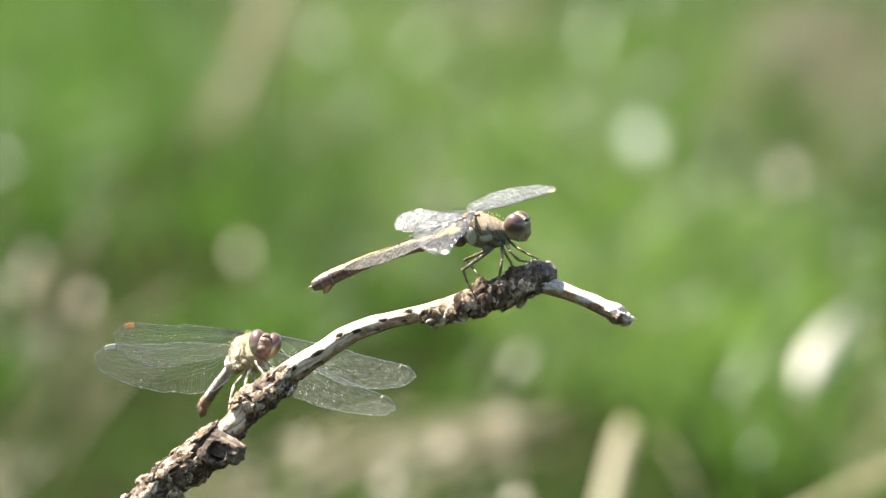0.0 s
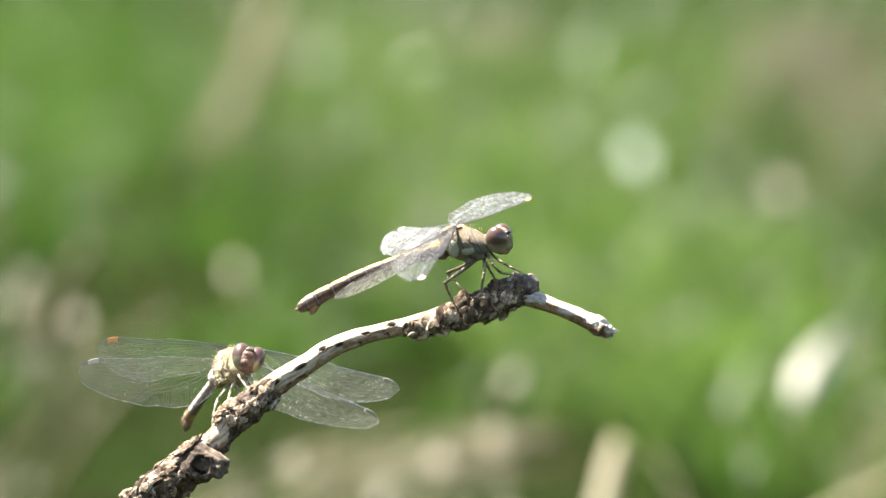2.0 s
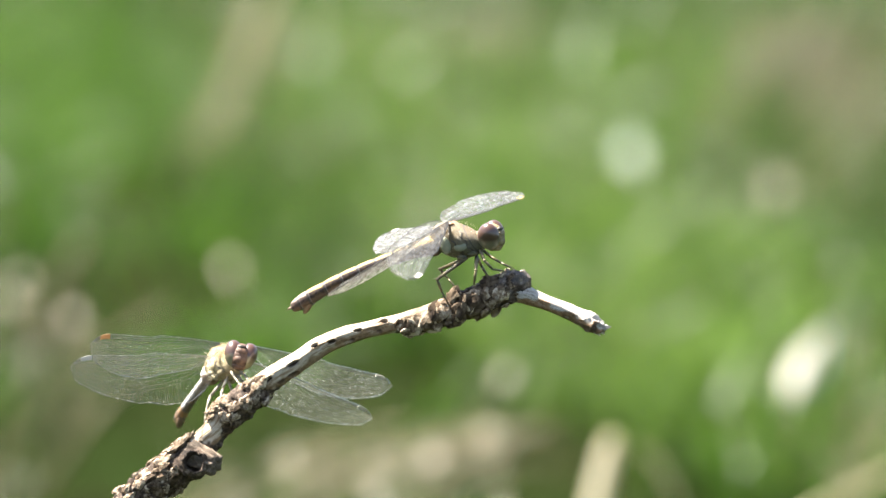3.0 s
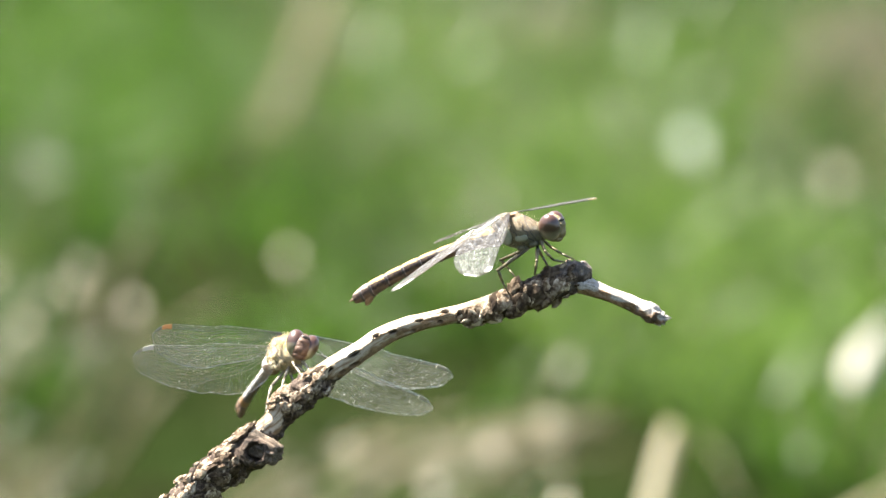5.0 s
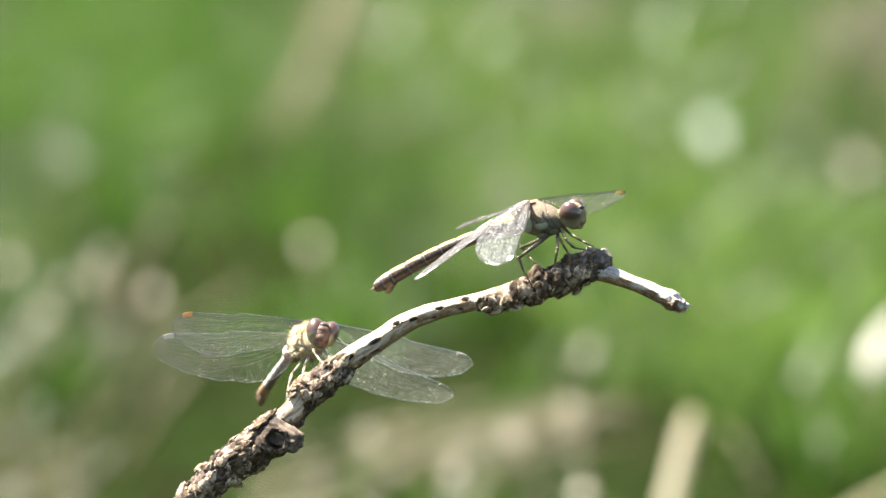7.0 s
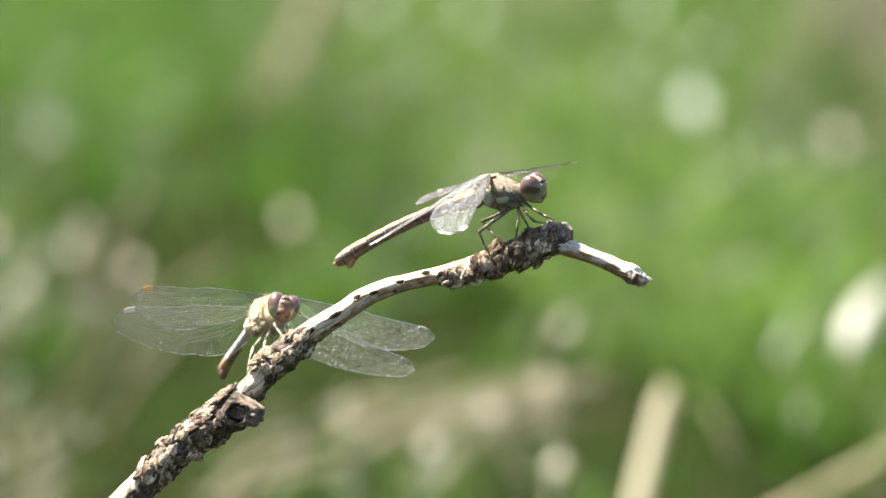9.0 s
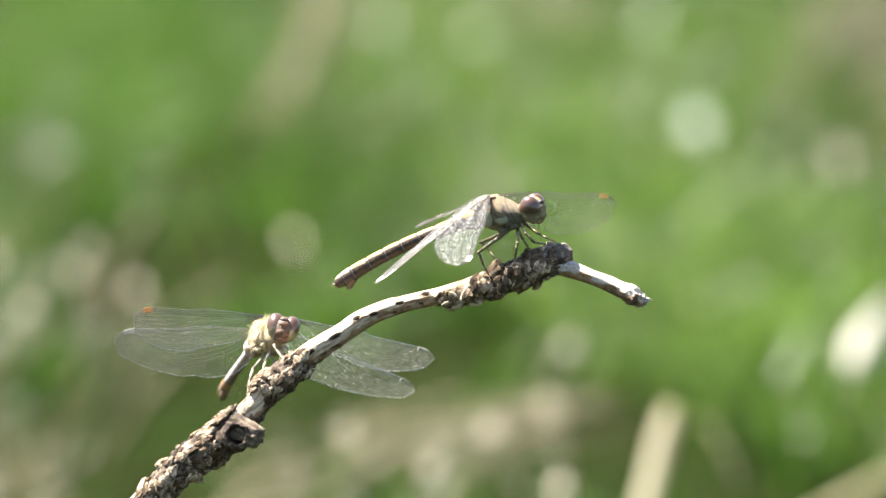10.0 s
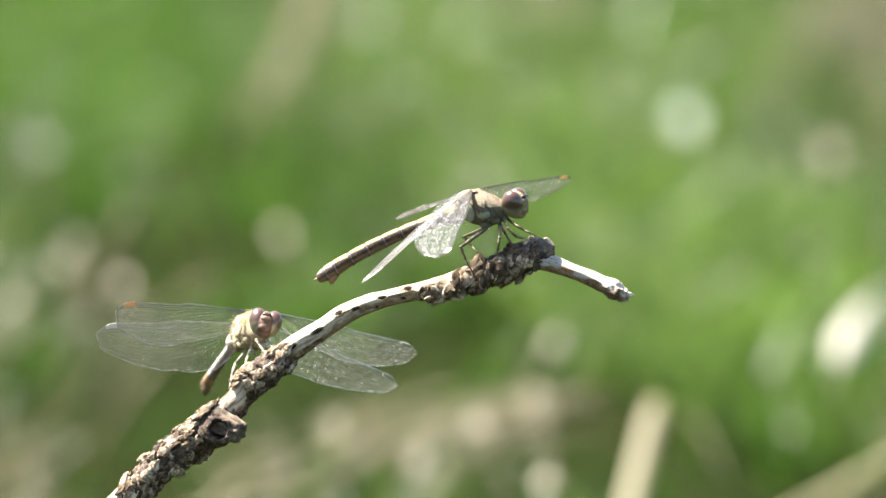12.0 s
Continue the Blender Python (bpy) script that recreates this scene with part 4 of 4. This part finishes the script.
# patches of other growth: grid x, grid y, half width in m, half depth in m
STRAW_PATCHES = ((450, 60, 0.035, 0.25), (400, 200, 0.03, 0.15), (1440, 60, 0.05, 0.4), (1540, 160, 0.035, 0.2), (620, 820, 0.03, 0.06), (760, 790, 0.02, 0.06), (480, 770, 0.02, 0.04),
                 (-80, 780, 0.04, 0.2), (1390, 290, 0.03, 0.1), (1550, 840, 0.03, 0.08), (850, 20, 0.04, 0.3))
LUSH_PATCHES = ((560, 40, 0.06, 0.4), (760, 60, 0.06, 0.4), (20, 60, 0.05, 0.5), (1500, 740, 0.05, 0.25), (1300, 600, 0.05, 0.2), (880, 250, 0.08, 0.5), (-80, 150, 0.05, 0.3), (1250, 420, 0.06, 0.25), (1420, 480, 0.06, 0.25),
                (1000, 330, 0.06, 0.3), (1000, 430, 0.06, 0.25), (1050, 560, 0.05, 0.15), (640, 120, 0.06, 0.4), (1150, 100, 0.08, 0.5))
# thinned grass over dark soil, put in to stand for shade
SHADE_PATCHES = ((880, 850, 0.045, 0.09), (790, 880, 0.03, 0.06), (300, 600, 0.04, 0.2), (120, 440, 0.05, 0.3), (1000, 690, 0.06, 0.2), (1080, 850, 0.06, 0.15), (560, 620, 0.05, 0.3), (250, 300, 0.05, 0.4), (330, 430, 0.05, 0.3), (700, 590, 0.05, 0.2), (900, 700, 0.04, 0.15), (1000, 810, 0.07, 0.2), (1050, 760, 0.06, 0.2), (860, 800, 0.05, 0.15), (1180, 830, 0.06, 0.2), (1380, 850, 0.05, 0.16), (150, 520, 0.04, 0.2), (1220, 810, 0.035, 0.14), (930, 830, 0.035, 0.10), (1380, 830, 0.03, 0.10), (100, 690, 0.07, 0.30), (300, 690, 0.07, 0.30), (280, 820, 0.06, 0.2), (60, 840, 0.05, 0.2),
                (300, 420, 0.035, 0.2), (620, 680, 0.04, 0.2), (960, 760, 0.05, 0.15), (1180, 780, 0.05, 0.15), (1290, 800, 0.05, 0.12))


FRESH_PATCHES = ((30, 50, 0.10, 0.9), (200, 130, 0.09, 0.6), (280, 290, 0.07, 0.45), (1540, 720, 0.05, 0.25), (430, 560, 0.05, 0.2))


def inside(x, y, patches):
    best = 0.0
    for cx, cy, rx, ry in patches:
        best = max(best, 1 - math.hypot((x - cx) / rx, (y - cy) / ry))
    return best


def meadow():
    rnd = random.Random(21)
    straw_p, lush_p, shade_p, fresh_p = ([(*on_meadow(a, b, 0.02)[:2], c, d) for a, b, c, d in rows] for rows in (STRAW_PATCHES, LUSH_PATCHES, SHADE_PATCHES, FRESH_PATCHES))
    green, straw, lush, fresh = [], [], [], []
    for _ in range(52000):
        y = 1.88 + 5.4 * rnd.random() ** 1.25
        x = rnd.uniform(-1, 1) * (0.10 + 0.085 * y)
        s, l, b = inside(x, y, straw_p), inside(x, y, lush_p), inside(x, y, shade_p)
        if rnd.random() < b * 1.8:
            continue
        mottled = noise.noise((x * 9, y * 3.0, 3.0))
        clump = noise.noise((x * 16, y * 6.0, 8.0)) + 0.5 * noise.noise((x * 40, y * 14.0, 1.0))
        if clump < rnd.uniform(-0.75, 0.05):
            continue
        if rnd.random() < inside(x, y, fresh_p) * 2.5:
            fresh.append((x, y, rnd.uniform(0.02, 0.055), rnd.uniform(0.01, 0.05), rnd.uniform(0.002, 0.005)))
        elif rnd.random() < s * 2.2 or b <= 0 and rnd.random() < 0.08 + 0.22 * max(0, mottled):
            straw.append((x, y, rnd.uniform(0.015, 0.05), rnd.uniform(0.01, 0.05), rnd.uniform(0.002, 0.005)))
        elif rnd.random() < l * 2.2:
            lush.append((x, y, rnd.uniform(0.03, 0.06), rnd.uniform(0.01, 0.05), rnd.uniform(0.003, 0.006)))
        else:
            green.append((x, y, rnd.uniform(0.015, 0.055), rnd.uniform(0.01, 0.05), rnd.uniform(0.002, 0.005)))
    for _ in range(52000):
        x, y = rnd.gauss(0, 1.1), rnd.uniform(-1.2, 9.0)
        if abs(x) < 0.10 + 0.085 * y and y > 1.7 or near_path(x, y):
            continue
        dry = noise.noise((x * 5, y * 3.0, 3.0)) > rnd.uniform(0.0, 0.6)
        (straw if dry else green).append((x, y, rnd.uniform(0.02, 0.05), rnd.uniform(0.01, 0.05), rnd.uniform(0.003, 0.007)))
    glossy = [g for g in green[3::6] if 1.9 < g[1] < 6 and abs(g[0]) < 0.10 + 0.085 * g[1]]
    blades("meadow_grass", "short green meadow grass, sunlit from behind", GREEN, green, rnd)
    blades("glossy_grass", "smooth glossy grass blades that glint in the sun", GLOSSY, glossy, rnd)
    blades("dry_grass", "bleached dry grass and straw litter", STRAW, straw, rnd)
    litter = []
    for _ in range(420):
        y = 1.95 + 5.0 * rnd.random() ** 1.2
        x = rnd.uniform(-1, 1) * (0.10 + 0.085 * y)
        if inside(x, y, shade_p) > 0 or inside(x, y, fresh_p) > 0.1:
            continue
        k = 0.25 + 0.75 * smoothstep(2.1, 3.2, y)
        litter.append((x, y, rnd.uniform(0.006, 0.014) * (0.6 + 0.15 * y) * k, rnd.uniform(0.01, 0.03) * k, rnd.uniform(0.004, 0.010) * k))
    blades("leaf_litter", "pale scraps of dead leaf among the grass", DEADLEAF, litter, rnd)
    broad = []
    for _ in range(480):
        y = 2.7 + 4.2 * rnd.random() ** 1.2
        x = rnd.uniform(-1, 1) * (0.10 + 0.085 * y)
        if inside(x, y, shade_p) > 0 or inside(x, y, fresh_p) > 0.1:
            continue
        k = 0.3 + 0.7 * smoothstep(2.1, 3.2, y)
        broad.append((x, y, rnd.uniform(0.015, 0.04), rnd.uniform(0.015, 0.05) * k, rnd.uniform(0.006, 0.013) * k))
    blades("broad_leaves", "broad pale green leaves scattered in the grass", BROAD, broad, rnd)
    blades("fresh_grass", "fresh vivid green grass", FRESH, fresh, rnd)
    blades("lush_grass", "lush bright green grass tufts", LUSH, lush, rnd)
    # the same growth goes on all round the twig
    rnd, wide = random.Random(77), []
    while len(wide) < 75000:
        x, y = rnd.gauss(0, 0.75), rnd.uniform(-0.8, 8.0)
        if not (abs(x) < 0.10 + 0.085 * y and y > 1.7 or near_path(x, y)):
            wide.append((x, y, rnd.uniform(0.015, 0.05), rnd.uniform(0.01, 0.05), rnd.uniform(0.002, 0.005)))
    blades("meadow_grass", "short green meadow grass round the twig", GREEN, wide, rnd)


def leaf_mesh(name, material, length, width, curl):
    """A curled leaf with a midrib fold, standing on its stalk end; tip up along z."""
    verts, faces, n, m = [], [], 10, 6
    for thick in (0.0, 0.0004):
        for i in range(n + 1):
            t = i / n
            half = width / 2 * math.sin(math.pi * min(0.08 + 0.92 * t, 1) ** 0.8) + 0.0004
            for j in range(m + 1):
                c = 2 * j / m - 1
                verts.append((c * half, -curl * length * t * t + abs(c) * half * 0.35 + thick, length * t - 0.004))
    k = (n + 1) * (m + 1)
    for i in range(n):
        for j in range(m):
            a = i * (m + 1) + j
            faces += [(a, a + 1, a + m + 2, a + m + 1), (a + k, a + k + m + 1, a + k + m + 2, a + k + 1)]
    return_mesh = merge((verts, faces), tube([(0, 0, 0.004), (0, 0.003, -0.03), (0.002, 0.004, -0.07)], [0.0003, 0.0002, 0.0002], 5))
    return mesh_of(name, *return_mesh, material)


def leaves():
    """Bleached and glossy leaves that catch the sun: grid place, length and width in mm, turn, lean back."""
    for x, y, length, width, turn, tip, mat in (
            (1137, 244, 14, 12, 10, -50, PALEGREEN), (1395, 310, 10, 6, -20, -62, DEADLEAF), (425, 440, 6, 4, 15, -62, DEADLEAF),
            (150, 525, 6, 4, 0, -54, DEADLEAF), (38, 490, 6, 3, 20, -54, DEADLEAF), (-45, 560, 8, 5, -10, -54, DEADLEAF), (-110, 470, 6, 4, 10, -58, DEADLEAF),
            (1436, 660, 28, 11, -28, -40, BLEACHED), (570, 70, 11, 6, 15, -62, PALEGREEN), (1050, 70, 11, 6, -15, -62, PALEGREEN), (888, 735, 5, 4, 10, -58, DEADLEAF), (922, 640, 8, 4, -30, -52, DEADLEAF), (787, 778, 6, 4, 20, -56, DEADLEAF), (915, 880, 5, 4, -10, -56, DEADLEAF),
            (690, 850, 6, 4, -30, -56, DEADLEAF), (536, 782, 4, 2.4, 5, -58, DEADLEAF),
            (60, 455, 4, 3, 5, -58, DEADLEAF)):
        gx, gy, gz = on_meadow(x, y, 0.03)
        pale = mat is PALEGREEN
        ob = new("green_leaf" if pale else "dry_leaf", leaf_mesh("leaf", mat, length * 1e-3, width * 1e-3, 0.25))
        tagged(ob, "small glossy leaf catching the sun in the grass" if pale else "bleached curled dry leaf lying in the grass", "leaf", "leaves in the meadow")
        ob.matrix_world = pose(gx, gy, gz, tip, -turn, 0.3 * turn)


def stalks():
    """Dry flat stalks standing and leaning in the grass: foot and tip on the grid behind, width mm, distance in m."""
    for x0, y0, x1, y1, wide, far in ((1074, 900, 1112, 748, 7.5, 1.84), (1400, 930, 1640, 800, 5, 1.9), (352, 330, 500, -40, 11, 3.4)):
        a = EYE + (spot(x0, y0) - EYE) * (far / DIST)
        b = EYE + (spot(x1, y1) - EYE) * ((far + 0.03) / DIST)
        d = b - a
        a = a - d * ((a.z + 0.01) / d.z) if a.z > -0.01 and d.z > 0 else a
        verts, faces, n = [], [], 12
        side = d.cross(AHEAD).normalized()
        for i in range(n + 1):
            t = i / n
            p = a.lerp(b, t) + AHEAD * 0.01 * math.sin(t * 3)
            r = wide * 0.5e-3 * (1 - 0.25 * t) * (1 if i < n else 0.6)
            for c, o in ((-1, 0), (-0.4, 0.35), (0.4, 0.35), (1, 0), (0, -0.3)):
                verts.append(p + side * c * r - AHEAD * o * r)
        for i in range(n):
            for j in range(5):
                q, q2 = i * 5 + j, i * 5 + (j + 1) % 5
                faces.append((q, q2, q2 + 5, q + 5))
        faces += [tuple(range(5)), tuple(range(n * 5, n * 5 + 5))]
        tagged(new("dry_stalk", mesh_of("dry_stalk", verts, faces, STALK)), "pale dry grass stalk leaning in the meadow", "stalk", "dry stalks")


def straw_strands():
    """Loose straw: stems lying criss-cross in the near litter, and pale stems leaning in the farther grass."""
    rnd = random.Random(31)
    rows = []
    for _ in range(34):
        x = rnd.uniform(380, 940)
        y = 890 - 0.26 * (x - 400) + rnd.gauss(0, 34)
        half, slope = rnd.uniform(50, 150), rnd.gauss(-0.32, 0.16)
        z = rnd.uniform(0.008, 0.03)
        rows.append((on_meadow(x - half, y - slope * half, z), on_meadow(x + half, y + slope * half, z + rnd.uniform(0, 0.012)), rnd.uniform(1.2, 2.6)))
    for x0, y0, x1, y1, wide in ((430, 890, 720, 772, 3.4), (500, 905, 800, 770, 3.0), (620, 840, 940, 748, 3.4), (1150, 770, 1230, 880, 0.8), (560, 800, 690, 745, 3.0)):
        rows.append((on_meadow(x0, y0, 0.02), on_meadow(x1, y1, 0.032), wide))
    for x0, x1, y0, y1, count in ((1230, 1640, 140, 420, 22), (260, 620, 60, 330, 12), (-160, 150, 660, 860, 8), (1380, 1640, 830, 940, 6)):
        for _ in range(count):
            x, y = rnd.uniform(x0, x1), rnd.uniform(y0, y1)
            foot = on_meadow(x, y, 0.0)
            far = foot[1] / DIST
            tip = EYE + (spot(x + rnd.uniform(60, 190), y - rnd.uniform(150, 330)) - EYE) * far
            rows.append((foot, tuple(tip), rnd.uniform(1.8, 3.6)))
    for a, b, wide in rows:
        a, b = Vector(a), Vector(b)
        sag = Vector((rnd.gauss(0, 0.004), rnd.gauss(0, 0.004), 0.004))
        pts = [(b - a) * (t / 5) + sag * math.sin(math.pi * t / 5) for t in range(6)]
        ob = new("straw_stem", mesh_of("straw_stem", *tube(pts, [wide * 0.5e-3 * (1 - 0.09 * t) for t in range(6)], 6), LOOSE))
        ob.location = a
        flat = b.z < 0.06
        tagged(ob, "bleached straw stem lying in the litter" if flat else "pale dry grass stem leaning in the meadow", "straw", "straw stems")


meadow()
leaves()
stalks()
straw_strands()
flakes(stem, stem_line)


# ---------------------------------------------------------------- movement
def motions():
    """The perched dragonfly's wings flick up and droop; its abdomen sinks a little; the facing one turns its head.
    Rows: seconds, then tip x, y from the knob and twist for far fore, far hind, near fore, near hind."""
    rows = (
        (0.0, (8, -137, -26), (-253, -92, 204), (-206, -18, 67), (-360, 4, -12)),
        (0.1, (14, -124, -4), (-251, -61, 182), (-206, 14, 61), (-336, 42, 9)),
        (0.2, (22, -116, 12), (-247, -54, 177), (-196, 20, 64), (-332, 50, 9)),
        (0.4, (12, -123, -3), (-252, -63, 184), (-212, -1, 72), (-352, 19, -10)),
        (0.5, (3, -139, -38), (-253, -90, 210), (-203, -2, 70), (-354, 6, -15)),
        (0.6, (16, -121, -4), (-250, -57, 180), (-200, 17, 61), (-334, 47, 9)),
        (0.7, (10, -125, -5), (-254, -69, 187), (-212, 5, 72), (-350, 21, -10)),
        (0.8, (-12, -162, -60), (-257, -117, 227), (-209, 11, 61), (-344, 31, -10)),
        (0.9, (0, -139, -22), (-250, -71, 192), (-206, 15, 61), (-338, 41, 9)),
        (1.0, (-8, -149, -36), (-249, -71, 207), (-214, 2, 72), (-347, 26, -10)),
        (1.1, (10, -131, -10), (-250, -59, 182), (-205, 15, 61), (-335, 47, 9)),
        (1.3, (-4, -147, -30), (-250, -73, 204), (-212, 9, 68), (-342, 37, -4)),
        (1.4, (8, -133, -6), (-250, -63, 184), (-216, 9, 68), (-344, 33, -9)),
        (1.5, (-6, -155, -40), (-250, -76, 211), (-196, 12, 72), (-348, 30, -10)),
        (1.7, (-8, -159, -45), (-252, -85, 204), (-208, 7, 72), (-350, 21, -11)),
        (1.8, (8, -137, -12), (-250, -67, 186), (-209, 11, 68), (-342, 35, -4)),
        (2.0, (-4, -147, -34), (-251, -80, 209), (-216, 7, 68), (-346, 31, -13)),
        (2.1, (10, -129, -6), (-250, -61, 184), (-210, 13, 60), (-336, 45, 9)),
        (2.3, (-4, -151, -38), (-252, -81, 209), (-210, 7, 60), (-346, 29, -12)),
        (2.5, (14, -127, -8), (-251, -58, 182), (-208, 18, 60), (-333, 50, 9)),
        (2.6, (0, -153, -40), (-251, -79, 211), (-206, 5, 72), (-350, 17, -11)),
        (2.7, (-2, -149, -36), (-251, -77, 209), (-206, 9, 72), (-346, 27, -10)),
        (4.3, (4, -133, -20), (-248, -59, 188), (-213, 11, 68), (-342, 40, -4)),
        (4.5, (16, -118, -5), (-245, -58, 184), (-219, 11, 68), (-338, 46, 9)),
        (5.0, (21, -118, -4), (-245, -50, 180), (-189, 21, 62), (-337, 45, 9)),
        (5.5, (22, -117, 6), (-249, -57, 192), (-205, 19, 62), (-338, 52, 9)),
        (5.6, (22, -116, 4), (-247, -56, 187), (-200, 21, 62), (-334, 54, 9)),
        (5.7, (-1, -166, -62), (-244, -98, 227), (-212, 3, 72), (-352, 11, -17)),
        (5.8, (22, -116, 4), (-247, -61, 187), (-212, 7, 72), (-350, 18, -13)),
        (6.0, (39, -110, 26), (-244, -50, 180), (-193, 29, 64), (-331, 57, 9)),
        (6.3, (36, -106, 22), (-245, -51, 182), (-196, 27, 64), (-332, 54, 9)),
        (6.5, (25, -109, 8), (-247, -58, 187), (-204, 19, 62), (-337, 49, 9)),
        (6.7, (21, -129, -26), (-232, -69, 203), (-205, 15, 60), (-340, 40, -4)),
        (6.8, (42, -99, 34), (-241, -47, 178), (-190, 23, 64), (-334, 48, 9)),
        (7.0, (39, -101, 33), (-239, -56, 182), (-187, 23, 64), (-332, 46, 9)),
        (7.5, (42, -98, 33), (-234, -45, 178), (-193, 19, 62), (-330, 57, 9)),
        (7.6, (22, -108, 2), (-245, -57, 187), (-208, 7, 72), (-350, 20, -11)),
        (7.7, (20, -112, 2), (-244, -57, 187), (-205, 11, 68), (-344, 30, -9)),
        (9.3, (18, -112, 5), (-247, -57, 187), (-200, 17, 60), (-340, 42, 9)),
        (9.5, (70, -82, 60), (-248, -51, 182), (-189, 32, 71), (-331, 63, 9)),
        (10.0, (93, -76, 82), (-245, -49, 182), (-188, 33, 71), (-332, 62, 9)),
        (10.5, (90, -79, 84), (-244, -49, 182), (-188, 33, 71), (-333, 62, 9)),
        (10.9, (98, -80, 78), (-251, -71, 200), (-193, 23, 62), (-340, 48, 9)),
        (11.0, (116, -77, 88), (-250, -61, 188), (-204, 27, 62), (-334, 63, 9)),
        (11.1, (104, -76, 86), (-253, -83, 202), (-208, 11, 72), (-346, 26, -11)),
        (11.3, (98, -76, 86), (-245, -49, 182), (-190, 31, 71), (-332, 62, 9)),
        (11.5, (98, -74, 84), (-254, -82, 202), (-188, 14, 72), (-350, 35, -10)),
        (11.8, (110, -74, 84), (-247, -57, 187), (-199, 17, 60), (-342, 44, 9)),
        (11.9, (11, -115, -6), (-248, -59, 188), (-202, 15, 60), (-340, 46, 9)),
        (12.0, (41, -108, 33), (-248, -55, 184), (-194, 28, 64), (-323, 70, 9)))
    kinds = (("far_fore", FORE_BASE, FORE, 1, 1, 2.0), ("far_hind", HIND_BASE, HIND, 1, 1, 2.2),
             ("near_fore", FORE_BASE, FORE, -1, -1, -1.6), ("near_hind", HIND_BASE, HIND, -1, -1, -1.6))
    for k, (key, base, length, side, depth, w) in enumerate(kinds):
        b = (KNOB[0] + base[0], KNOB[1] + base[1], w)
        walk(perched_wings[key], [(r[0], wing_place(perched_frame, b, (KNOB[0] + r[1 + k][0], KNOB[1] + r[1 + k][1]), length, side, depth, r[1 + k][2])) for r in rows])
    # the tail's tip sinks by about two millimetres
    walk(perched_tail, [(t, tail_rest @ Euler((0, radians(-a), 0)).to_matrix().to_4x4()) for t, a in (
        (0.0, 0.2), (0.5, 1.5), (1.0, 2.7), (1.5, 3.1), (2.5, 4.0), (5.5, 5.0), (9.3, 5.7), (12.0, 5.7))])
    # seconds, turn and tilt of the facing dragonfly's head in degrees
    walk(facing_head, [(t, Matrix.Translation(facing_neck) @ Euler((radians(tilt), radians(4), radians(turn))).to_matrix().to_4x4()) for t, turn, tilt in (
        (0.0, -21, -3), (1.0, -22, -10), (2.0, -20, -6), (2.7, -20, -3), (4.3, -18, -9), (4.5, -17, -10), (5.0, -15, -11), (5.4, -23, -4), (5.5, -24, -3),
        (6.5, -20, -5), (7.0, -16, -3), (7.3, -12, -3), (7.5, -4, -3), (7.7, -4, -3), (9.3, -16, -3), (9.5, -17, -3), (10.5, -22, -3), (12.0, -19, -3))])


motions()
